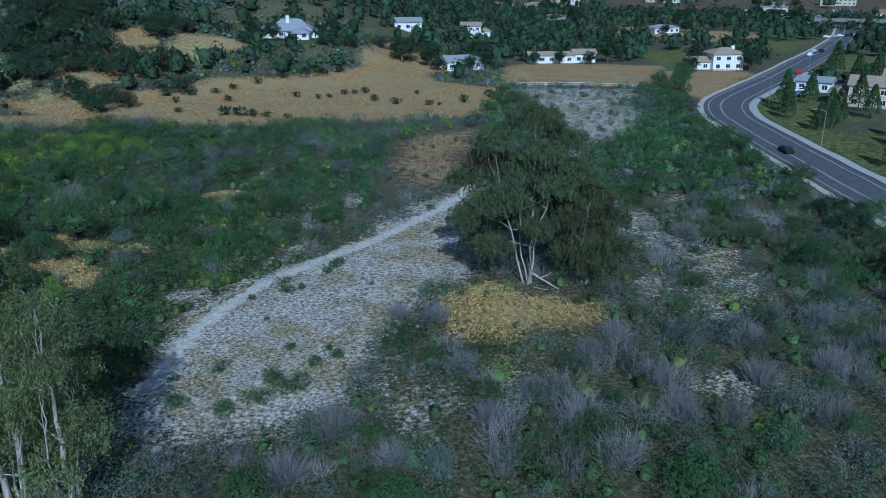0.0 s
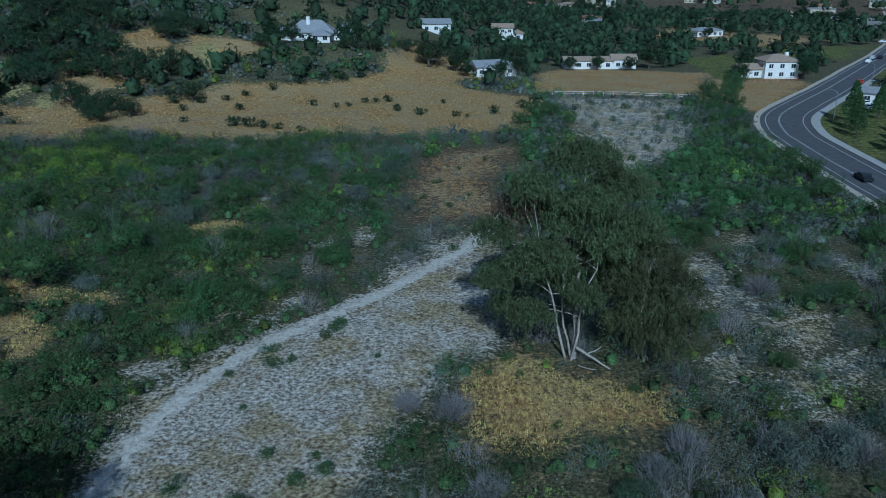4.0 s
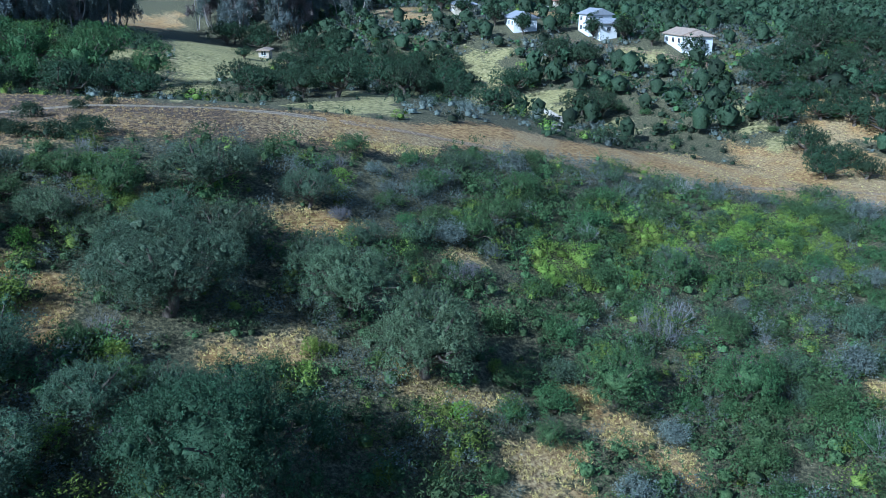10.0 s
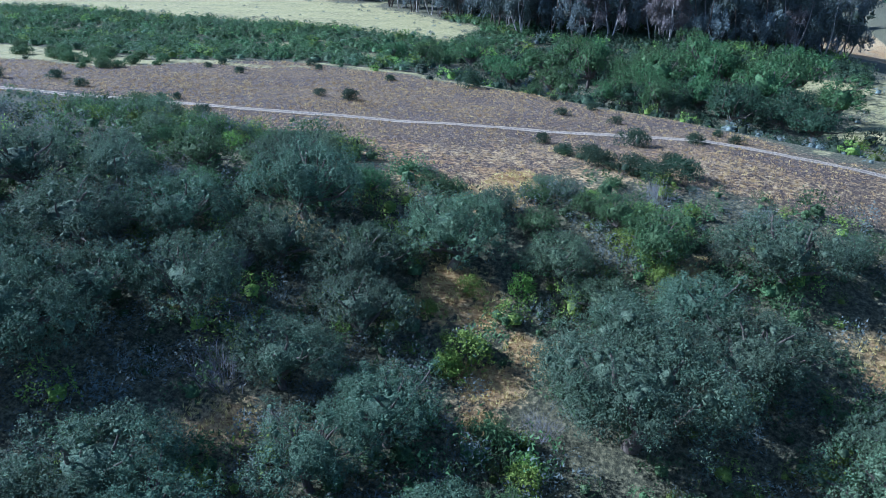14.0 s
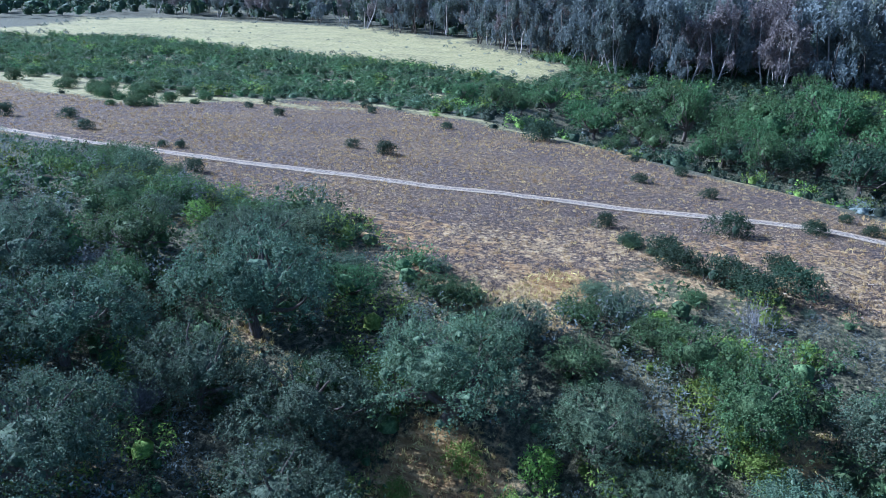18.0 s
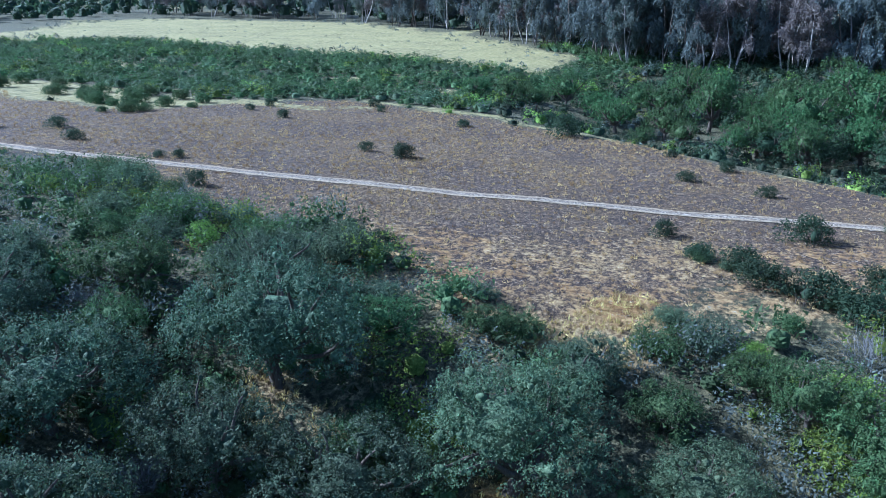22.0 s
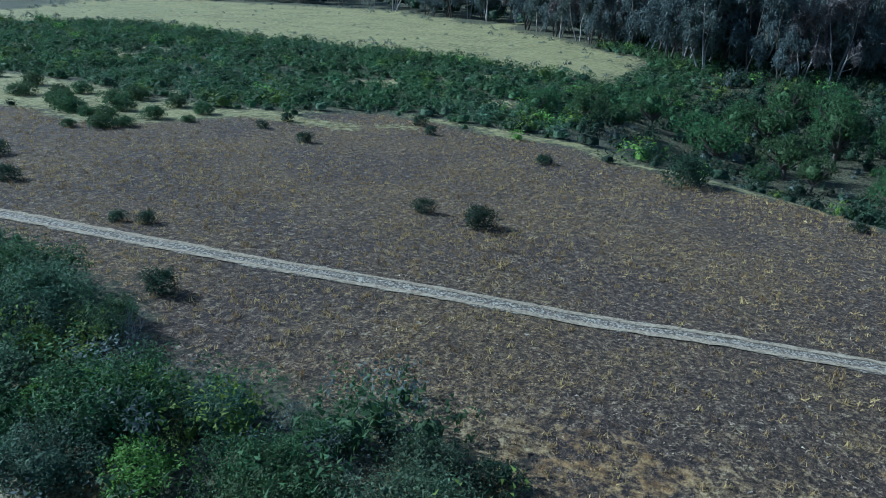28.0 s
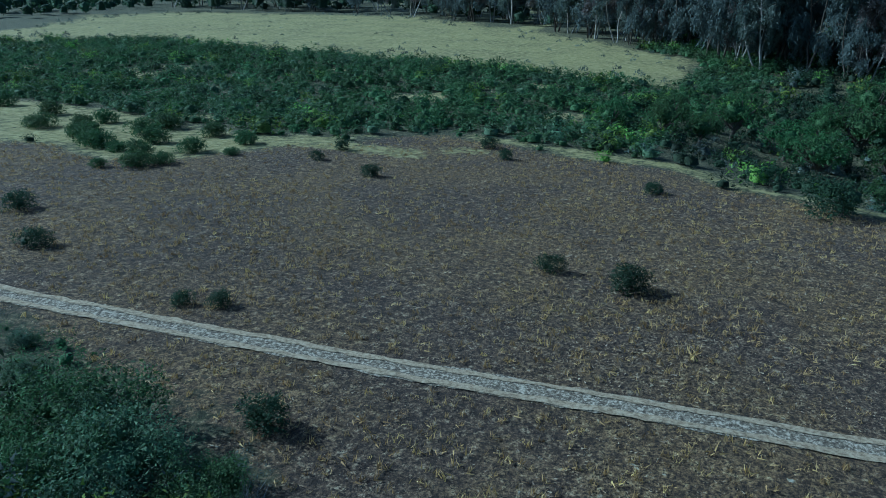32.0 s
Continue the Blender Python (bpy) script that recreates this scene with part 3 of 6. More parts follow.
def heart(rng, cx, cy, cz, r, h, cols=8, rows=4, lumps=5, low=-0.5):
    """Corners and faces of a lumpy closed mass round a centre."""
    dirs = rng.normal(size=(lumps, 3))
    dirs[:, 2] = np.abs(dirs[:, 2])
    dirs /= np.linalg.norm(dirs, axis=1)[:, None]
    v, f = [], []
    for i in range(rows + 1):
        el = math.asin(low) + (math.pi / 2 - math.asin(low)) * i / rows
        for k in range(cols):
            a = 2 * math.pi * (k + 0.5 * (i % 2)) / cols
            d = np.array((math.cos(el) * math.cos(a), math.cos(el) * math.sin(a), math.sin(el)))
            q = 0.74 + 0.34 * float(np.exp(-((1 - dirs @ d) / 0.16)).max()) + rng.uniform(-0.06, 0.06)
            v.append((cx + r * q * d[0], cy + r * q * d[1], cz + h * q * d[2]))
    for i in range(rows):
        for k in range(cols):
            a, b, c, d_ = i * cols + k, i * cols + (k + 1) % cols, (i + 1) * cols + (k + 1) % cols, (i + 1) * cols + k
            f += [(a, b, c), (a, c, d_)]
    return np.array(v), np.array(f)


def leafy_mesh(name, leaves, mat, hearts=(), tints=None):
    """Loose leaves over lumpy smooth masses, in one mesh."""
    v, f = [leaves], [np.arange(len(leaves)).reshape(-1, 3)]
    n0, k0 = len(leaves), len(leaves) // 3
    for hv, hf in hearts:
        v.append(hv)
        f.append(hf + n0)
        n0 += len(hv)
    f = np.vstack(f)
    me = tri_mesh(name, np.vstack(v), f, mat)
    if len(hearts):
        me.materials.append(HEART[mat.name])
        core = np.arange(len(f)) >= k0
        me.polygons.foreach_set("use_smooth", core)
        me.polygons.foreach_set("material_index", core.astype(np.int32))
    if tints is not None:
        tints = np.concatenate([tints, np.zeros(n0 - len(leaves))])
        me.attributes.new("plant_tint", "FLOAT", "POINT").data.foreach_set("value", tints.astype(np.float32))
    return me


def tube(path, radii, sides=6):
    """Corners and faces of a tapered limb along a path."""
    path, v, f = np.asarray(path, float), [], []
    for i, (p, r) in enumerate(zip(path, radii)):
        d = path[min(i + 1, len(path) - 1)] - path[max(i - 1, 0)]
        a = np.cross(d, (0.31, 0.95, 0.13))
        a /= np.linalg.norm(a) + 1e-9
        b = np.cross(d, a)
        b /= np.linalg.norm(b) + 1e-9
        for k in range(sides):
            g = 2 * math.pi * k / sides
            v.append(p + r * (a * math.cos(g) + b * math.sin(g)))
    for i in range(len(path) - 1):
        for k in range(sides):
            f.append((i * sides + k, i * sides + (k + 1) % sides, (i + 1) * sides + (k + 1) % sides, (i + 1) * sides + k))
    return v, f


def limbs_mesh(name, limbs, mat, sides=6):
    v, f = [], []
    for path, radii in limbs:
        a, b = tube(path, radii, sides)
        f += [tuple(i + len(v) for i in q) for q in b]
        v += a
    return tri_mesh(name, v, f, mat, True)


def bent(rng, a, b, k=5, amount=0.12):
    a, b = np.array(a, float), np.array(b, float)
    t = np.linspace(0, 1, k)[:, None]
    return a + (b - a) * t + (rng.normal(size=3) * 0.8 + rng.normal(size=(k, 3)) * 0.16) * amount * np.linalg.norm(b - a) * np.sin(math.pi * t) * 0.8


def tufts(rng, base, way, per, leaf, reach, slim=0.40, facing=1.2):
    """Sprigs of leaves that fan out of each base along its way; also which sprig each corner belongs to."""
    k = len(base)
    w_ = np.repeat(way, per, 0)
    c = np.repeat(base, per, 0) + w_ * rng.uniform(0, reach, (k * per, 1)) + rng.normal(size=(k * per, 3)) * reach * 0.34
    return leaf_tris(rng, c, leaf, slim, 0, w_, 1.1, w_ + (0, 0, 0.25), facing), np.repeat(np.arange(k), per * 3)


def crown(rng, radius, tall, middle, lumps, spacing, per, leaf, reach, lowest=-0.35, upright=0.5, girth=0.165):
    """Leaves, tints and inner masses of a crown built of rounded lumps, each set with sprigs."""
    lobes = rng.normal(size=(9, 3)) + (0, 0, 0.35)
    lobes[:, 2] = np.maximum(lobes[:, 2], -0.25)
    lobes /= np.linalg.norm(lobes, axis=1)[:, None]
    size = rng.uniform(0.75, 1.08, 9)
    leaves, tints, masses, centres = [], [], [], []
    high = tall - middle
    for i in range(lumps):
        dz = lowest + (0.98 - lowest) * ((i + 0.5) / lumps) ** 0.9
        a = 2.39996 * i + rng.uniform(-0.5, 0.5)
        d = np.array((math.cos(a) * math.sqrt(1 - dz * dz), math.sin(a) * math.sqrt(1 - dz * dz), dz))
        swell = 0.50 + 0.48 * float((size * np.exp(-(1 - lobes @ d) / 0.13)).max()) + rng.uniform(-0.16, 0.16)
        q = radius * girth * rng.uniform(0.55, 1.35)
        c = np.array((0, 0, middle)) + d * (radius - q * 0.6, radius - q * 0.6, (high if dz > 0 else middle) - q * 0.6) * swell
        centres.append(c)
        k = max(8, int(5.8 * q * q / spacing ** 2))
        w = rng.normal(size=(k, 3)) + d * 0.55 + (0, 0, 0.25)
        w /= np.linalg.norm(w, axis=1)[:, None]
        base = c + w * q * rng.uniform(0.62, 1.16, (k, 1)) * (1, 1, 0.9)
        way = w + rng.normal(size=(k, 3)) * 0.30 + (0, 0, upright)
        way /= np.linalg.norm(way, axis=1)[:, None]
        v, owner = tufts(rng, base, way, per, leaf, reach)
        leaves.append(v)
        # random tint per sprig; one in ten painted brighter to stand for sunlit tips
        tints.append((np.clip(rng.normal(0, 0.26, k), -0.5, 0.6) + 0.38 * (rng.uniform(0, 1, k) < 0.10))[owner] + rng.normal(0, 0.10))
        masses.append(heart(rng, *c, q * 0.40, q * 0.36, 5, 2, 4, -0.85))
    masses.append(heart(rng, 0, 0, middle, radius * 0.42, high * 0.42, 8, 4, 5, -0.7))
    return np.vstack(leaves), np.concatenate(tints), masses, np.array(centres)


def oak_meshes(seed, radius=4.2, tall=6.0, mat=None, lumps=34, spacing=0.36, per=9, leaf=0.10, reach=0.26, lowest=-0.35, upright=0.5):
    """Trunk with limbs, and a crown of leafy lumps with gaps between them."""
    rng = np.random.default_rng(seed)
    v, tints, masses, cs = crown(rng, radius, tall, tall * 0.46, lumps, spacing, per, leaf, reach, lowest, upright)
    lean = rng.normal(size=2) * 0.08 * radius
    fork = np.array((lean[0], lean[1], tall * 0.2))
    limbs = [(bent(rng, (0, 0, -0.8), fork, 5, 0.1), np.linspace(0.085, 0.06, 5) * radius)]
    for i in rng.choice(len(cs), min(18, len(cs)), False):
        mid = fork + (cs[i] - fork) * 0.5 + rng.normal(size=3) * 0.06 * radius
        limbs.append((np.vstack([bent(rng, fork, mid, 4), bent(rng, mid, cs[i] * (1.04, 1.04, 1.02), 4)[1:]]), np.linspace(0.04, 0.008, 7) * radius))
    return limbs_mesh("trunk", limbs, M_BARK, 6), leafy_mesh("crown", v, mat or M_OAK, masses, tints)


def tree_thing(name, meshes, label, category="tree", group=""):
    t = empty(name, Matrix(), label, category, group)
    part("trunk", meshes[0], None, t)
    part("crown", meshes[1], None, t)
    return t


def place_copies(models, spots, rng, lo=0.85, hi=1.15):
    """Puts the models in turn at (x, y, size) and removes the models themselves."""
    for i, (x, y, s) in enumerate(spots):
        k = s * rng.uniform(lo, hi)
        copy_thing(models[i % len(models)], pose(x, y, ground_z(x, y) - 0.08, 0, 0, rng.uniform(0, 360)) @ Matrix.Diagonal((k, k, k * rng.uniform(0.9, 1.1), 1)))


def drop_models(models):
    for m in models:
        for o in list(m.children_recursive) + [m]:
            bpy.data.objects.remove(o)


rng = np.random.default_rng(11)


def put_trees(models, spots, base, rng):
    """Copies of the models, whose crowns have the base radius, at (x, y, radius)."""
    place_copies(models, [(a, b, r / base) for a, b, r in spots], rng, 0.97, 1.05)


def apart(spots):
    """Very wide crowns stand for a stand of several trees."""
    out = []
    for a, b, r in spots:
        if r < 8:
            out.append((a, b, r))
        else:
            out += [(a + r * 0.62 * math.cos(g), b + r * 0.62 * math.sin(g), r * k) for g, k in ((0.4, 0.52), (1.9, 0.58), (3.3, 0.50), (4.7, 0.60))]
    return out


GREY = "grey-green live oak with a dense clumped crown"
broad = [tree_thing("oak_tree", oak_meshes(s_, 7.5, h, m, 92, 0.44, 11, 0.095, 0.34), "very broad grey-green live oak spreading over the ravine", "tree", "broad oaks of the ravine") for s_, h, m in ((8, 8.4, M_OAK), (9, 8.8, M_OAK2))]
silver = [tree_thing("oak_tree", oak_meshes(s_, 6.0, h, M_SILVER, 76, 0.41, 11, 0.09, 0.32), "silvery green live oak with a dense clumped crown", "tree", "silvery oaks of the ravine") for s_, h in ((3, 7.4), (4, 6.6))]
grey = [tree_thing("oak_tree", oak_meshes(s_, 5.0, h, M_OAK, 66, 0.38, 11, 0.088, 0.31), GREY, "tree", "oaks of the ravine") for s_, h in ((1, 6.6), (2, 6.0))]
leafy = [tree_thing("oak_tree", oak_meshes(s_, 4.0, h, M_GREEN, 60, 0.35, 11, 0.085, 0.28, -0.45), "leafy green rounded oak on the slope", "tree", "green oaks") for s_, h in ((15, 5.6), (16, 4.8))]
dark = [tree_thing("oak_tree", oak_meshes(s_, 5.0, h, M_OAK2, 50, 0.60, 9, 0.16, 0.36, -0.45), "dark green rounded live oak on the slope", "tree", "oaks of the slopes") for s_, h in ((5, 6.6), (6, 7.2), (7, 6.0))]
lush = [tree_thing("oak_tree", oak_meshes(s_, 5.0, h, M_LUSH, 54, 0.56, 10, 0.145, 0.34, -0.45), "full leafy green oak in the draw beyond the field", "tree", "oaks of the draw") for s_, h in ((25, 8.4), (26, 9.4), (27, 7.8))]
put_trees(broad, [(-75, 74, 8.0), (-53, 70, 8.6), (-66, 36, 6.6), (-68, 22, 7.0), (-54, 43, 6.6)], 7.5, rng)
put_trees(silver, [(-70, 89.5, 6.0), (-61, 92, 6.5), (-88.6, 59, 5.5), (-89, 67.6, 4.0), (-86, 71.5, 3.0)], 6.0, rng)
put_trees(grey, [(-80.5, 82, 5.2), (-91.4, 84.4, 5.4), (-89.6, 46.3, 5.2), (-82.4, 38.4, 5.2), (-75.2, 44.1, 4.8), (-77.5, 33, 5.4), (-69.7, 59.5, 4.4), (-58, 57.5, 4.8), (-79, 55, 4.0), (-60, 47, 5.0), (-82, 25, 5.0), (-90.2, 27.7, 3.4), (-87.5, 94.5, 3.6), (-44, 60.8, 5.0), (-76, 19, 5.5), (-83.5, 46.5, 4.0), (-84, 53, 4.4), (-72, 52, 4.2), (-65, 57, 4.0), (-72, 38, 4.6), (-63, 64.5, 3.6), (-83, 73, 3.4), (-85.5, 78, 4.0), (-95, 61.5, 2.6), (-95.5, 42, 3.4), (-86.5, 31, 4.2), (-58, 50.5, 4.4), (-70, 30, 5.0), (-62, 28, 5.4), (-95, 90, 3.0), (-77, 90, 3.4), (-64, 71, 2.6), (-80, 97, 2.6)], 5.0, rng)
put_trees(leafy, [(-52, 107, 4.8), (-79.7, 112, 3.5), (-99.4, 107, 2.5), (-57.4, 99.4, 2.1), (-92.2, 75.2, 3.6), (-92.6, 34.6, 3.4), (-94.6, 50, 2.5), (-96.9, 55.4, 2.0), (-88.3, 37.2, 2.4), (-83.5, 119, 3.8), (-46, 118.5, 4.0), (-38, 143, 4.0), (-95.5, 72, 2.6), (-97, 69.4, 2.2), (-66, 68, 2.0), (-72, 66, 1.8), (-64, 79, 1.8), (-94, 65.5, 2.2), (-50, 97, 1.8), (-87, 52.6, 2.6), (-41, 124, 2.6), (-55, 128, 2.8), (-68, 135, 3.2), (-49, 150, 3.2), (-82, 150, 3.0), (-62, 158, 2.8), (-90, 128, 2.8), (-72, 180, 3.0), (-52, 176, 3.0), (58, 128, 3.4), (64, 140, 3.2), (60, 152, 3.6), (52, 146, 3.0), (46, 150, 2.6), (62, 166, 3.4), (56, 162, 2.8), (64, 180, 3.0), (60, 192, 3.4), (62, 206, 3.2), (66, 222, 3.6), (70, 238, 3.6), (64, 232, 3.0), (60, 218, 2.8), (74, 256, 4.0), (68, 250, 3.4), (56, 178, 2.6), (38, 140, 2.4), (34, 132, 2.6), (66, 118, 3.0), (52, 112, 2.6), (44, 122, 2.4), (80, 270, 4.2), (84, 282, 4.4), (72, 268, 3.6), (16, 222, 3.6), (20, 228, 3.2), (12, 216, 2.6)], 4.0, rng)
DRAW = [(-185, 95, 9.5), (-176, 88, 6.0), (-170.5, 101, 5.5), (-187, 76, 8.0), (-159.4, 125.6, 8.6), (-151.6, 133, 6.8), (-165.6, 154, 7.0), (-160, 165, 8.4), (-147, 169, 5.6), (-172, 122, 6.0), (-153, 150, 5.0), (-174, 136, 7.4), (-163, 141, 5.6), (-209, 197, 11.0), (-183, 206, 7.0), (-228, 187, 9.0), (-249, 181, 10.0), (-273, 165, 11.0), (-158, 209, 6.4), (-189, 227, 6.0), (-216, 194, 8.0), (-222, 172, 9.0), (-203, 183, 7.0), (-224, 144, 2.8), (-226, 158, 3.0), (-152, 211, 6.2), (-179, 232, 6.0), (-150, 176, 5.0), (-165, 170, 6.0), (-180, 165, 6.5), (-195, 160, 6.0), (-176, 182, 6.0)]
HILL = [(-117, 241, 10.0), (-104, 252, 11.0), (-88, 254, 6.5), (-91.5, 217, 8.0), (-96, 243, 6.0), (-82.5, 259, 2.9), (-85.7, 253.6, 2.6), (-103, 224, 6.0), (-16, 306, 7.0), (-69, 285, 4.2), (-130, 256, 12.0), (-76, 236, 4.0), (-81, 258, 2.9), (-118, 275, 11.0), (-95, 283, 9.0), (-135, 285, 12.0), (-40, 292, 4.5), (-33, 297, 4.0), (-24, 318, 5.0), (6, 320, 5.0), (14, 338, 6.0), (-5, 328, 6.0), (-14, 312, 6.0), (-66, 297, 4.0), (47, 97, 3.6), (59, 110, 4.2), (56, 92, 4.0), (62, 120, 3.6)]
put_trees(dark, apart(DRAW + HILL), 5.0, rng)
put_trees(lush, [(-210, 34.6, 4.2), (-198, 27.2, 3.2), (-201, 31.3, 3.0), (-236, 54.5, 6.0), (-229, 61.6, 5.2), (-218.5, 52, 5.0), (-202.6, 76, 6.8), (-206, 86, 7.8), (-215, 91, 7.6), (-194.5, 95.3, 7.6), (-220, 47, 3.7), (-203, 19.7, 2.9), (-210, 68.7, 4.8), (-211, 61, 5.6), (-199, 54.7, 4.4), (-197, 75, 5.2), (-190, 69.5, 4.6), (-199.5, 46, 4.6), (-197.6, 19.8, 2.6), (-186, 66, 3.3), (-206, 42, 4.2), (-222, 74, 6.0), (-226, 84, 6.4), (-190, 84, 5.0), (-204, 100, 7.0), (-188, 108, 6.0), (-213, 104, 7.0), (-192, 58, 3.2), (-183, 76, 4.2), (-208, 27, 2.6), (-189, 52, 2.6)], 5.0, rng)
for group_ in (broad, silver, grey, leafy, dark, lush):
    drop_models(group_)


def sage_tris(rng, k=110, r=0.8, h=0.95, size=0.2):
    """A low dome of upright slim sprays."""
    a, q = rng.uniform(0, 2 * math.pi, k), np.sqrt(rng.uniform(0, 1, k))
    top = h * (1 - 0.65 * q ** 2) * rng.uniform(0.55, 1.08, k)
    c = np.stack([r * q * np.cos(a), r * q * np.sin(a), top], -1)
    out = np.stack([np.cos(a) * q, np.sin(a) * q, np.full(k, 1.1)], -1)
    return leaf_tris(rng, c, size, 0.30, 0, out, 2.2)


def bush_tris(rng, k=120, r=0.9, h=1.3, size=0.17, lumps=7, slim=0.30, spray=1.4):
    """A leafy bush of several lumps."""
    cs = np.stack([rng.normal(0, r * 0.48, lumps), rng.normal(0, r * 0.48, lumps), rng.uniform(0.15, 0.62, lumps) * h], -1)
    d = rng.normal(size=(k, 3))
    d /= np.linalg.norm(d, axis=1)[:, None]
    d[:, 2] = np.where(d[:, 2] < -0.15, -d[:, 2], d[:, 2])
    c = cs[rng.integers(0, lumps, k)] + d * r * (1.3 / math.sqrt(lumps)) * rng.uniform(0.7, 1.08, (k, 1))
    c[:, 2] = np.maximum(c[:, 2], 0.05)
    return leaf_tris(rng, c, size, slim, 0, d + (0, 0, 0.45), spray, d + (0, 0, 0.2), 1.7 - 0.85 * spray)


def twig_tris(rng, stems=60, r=1.1, h=1.6, thick=0.018, forks=3):
    """Bare grey stems that rise and fork outwards, thin three-cornered slivers."""
    out = []
    for _ in range(stems):
        a, q = rng.uniform(0, 2 * math.pi), rng.uniform(0.15, 1.0)
        tip = np.array((r * q * math.cos(a), r * q * math.sin(a), h * rng.uniform(0.65, 1.0) * (1 - 0.4 * q * q)))
        base = np.array((0.15 * math.cos(a), 0.15 * math.sin(a), -0.05)) * rng.uniform(0.2, 1.5)
        mid = base + (tip - base) * 0.5 + rng.normal(size=3) * 0.10 + np.array((0, 0, -0.08 * h))
        segs = [(base, mid, thick), (mid, tip, thick * 0.7)]
        for _k in range(forks):
            s = mid + (tip - mid) * rng.uniform(0.0, 0.7)
            segs.append((s, s + (tip - mid) * rng.uniform(0.4, 0.8) + rng.normal(size=3) * 0.16 * r, thick * 0.55))
        for p, q_, w_ in segs:
            side = np.cross(q_ - p, rng.normal(size=3))
            side *= w_ / (np.linalg.norm(side) + 1e-9)
            out += [p + side, p - side, q_]
    return np.array(out)


def brush_tris(rng, plumes=15, per=15, r=1.0, h=1.6, size=0.10):
    """Upright broom-like brush: plumes of slim leaves along thin stems."""
    out = []
    for _ in range(plumes):
        a, q = rng.uniform(0, 2 * math.pi), math.sqrt(rng.uniform(0, 1))
        tip = np.array((r * q * math.cos(a), r * q * math.sin(a), h * (1 - 0.5 * q * q) * rng.uniform(0.65, 1.06)))
        foot = np.array((0.3 * tip[0], 0.3 * tip[1], -0.05))
        t = rng.uniform(0.12, 1, (per, 1)) ** 0.7
        c = foot + (tip - foot) * t + rng.normal(size=(per, 3)) * (0.13 * r, 0.13 * r, 0.06 * h)
        d = np.tile((tip - foot) / np.linalg.norm(tip - foot), (per, 1))
        out.append(leaf_tris(rng, c, size, 0.24, 0, d, 1.3))
        side_ = np.cross(tip - foot, rng.normal(size=3))
        side_ *= 0.008 / np.linalg.norm(side_)
        out.append(np.array([foot + side_, foot - side_, tip + (tip - foot) * 0.08]))
    return np.vstack(out)


def scatter(name, bases, x, y, sizes, mat, label, category="shrubs", tall=(0.8, 1.25), sink=0.05, seed=0, hearts=None):
    """One mesh of many small plants, each a turned and scaled base: loose leaves, and with hearts a smooth mass behind them."""
    r = np.random.default_rng(seed)
    z = relief(x, y) - sink
    pick = r.integers(0, len(bases), len(x))
    a_all, t_all, tint_all = r.uniform(0, 2 * math.pi, len(x)), r.uniform(*tall, len(x)) * sizes, np.clip(r.normal(0, 0.26, len(x)), -0.55, 0.6)
    v, f, tints, core, n0 = [], [], [], [], 0
    for k in range(len(bases)):
        m = np.nonzero(pick == k)[0]
        if not len(m):
            continue
        for solid, (bv, bf) in enumerate([(bases[k], np.arange(len(bases[k])).reshape(-1, 3))] + ([hearts[k % len(hearts)]] if hearts else [])):
            ca, sa = np.cos(a_all[m])[:, None], np.sin(a_all[m])[:, None]
            s = sizes[m][:, None]
            bx, by, bz = bv[:, 0][None], bv[:, 1][None], bv[:, 2][None]
            v.append(np.stack([x[m][:, None] + s * (bx * ca - by * sa), y[m][:, None] + s * (bx * sa + by * ca), z[m][:, None] + t_all[m][:, None] * bz], -1).reshape(-1, 3))
            f.append((bf[None] + (n0 + len(bv) * np.arange(len(m)))[:, None, None]).reshape(-1, 3))
            tints.append(np.repeat(tint_all[m], len(bv)))
            core.append(np.full(len(bf) * len(m), solid, np.int32))
            n0 += len(bv) * len(m)
    me = tri_mesh(name, np.vstack(v), np.vstack(f), mat)
    core = np.concatenate(core)
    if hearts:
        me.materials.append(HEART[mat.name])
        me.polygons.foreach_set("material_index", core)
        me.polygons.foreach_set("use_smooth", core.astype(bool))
    me.attributes.new("plant_tint", "FLOAT", "POINT").data.foreach_set("value", np.concatenate(tints).astype(np.float32))
    return tagged(new(name, me), label, category, "", "stuff")


def spread(box, step, seed):
    """Uneven places over a rectangle of the plan."""
    x0, y0, x1, y1 = box
    r = np.random.default_rng(seed)
    gx_, gy_ = np.meshgrid(np.arange(x0, x1, step), np.arange(y0, y1, step))
    n = gx_.size
    return gx_.ravel() + r.uniform(-0.6, 0.6, n) * step, gy_.ravel() + r.uniform(-0.6, 0.6, n) * step, r.uniform(0, 1, n)


HOUSE_SPOTS = [(138, 212, 14), (140, 240, 14), (156, 262, 13), (112, 178, 12), (100, 190, 18), (100, 225, 18), (112, 245, 14), (-56, 305, 18), (49, 327, 14), (5, 306, 12), (104, 304, 14), (120, 227, 16), (117, 252, 12), (-221, 240, 12), (-200, 254, 12), (-168, 259, 12), (-256, 242, 12), (-237, 156, 5), (124, 200, 14)]


def open_ground(x, y):
    """How open the ground is: 1 where only dry grass, gravel, road or a house stands."""
    b, g, v, p, lw = cover(x, y)
    o = np.maximum.reduce([b, g, v, p, lw])
    o = np.maximum(o, dist_to(ROAD[1:12], x, y, False) < 9.5)
    o = np.maximum(o, dist_to(TRACK_MESA, x, y, False) < 1.8)
    o = np.maximum(o, dist_to(PATH_VALLEY, x, y, False) < 2.0)
    for a, c, r in HOUSE_SPOTS:
        o = np.maximum(o, np.hypot(x - a, y - c) < r)
    return o


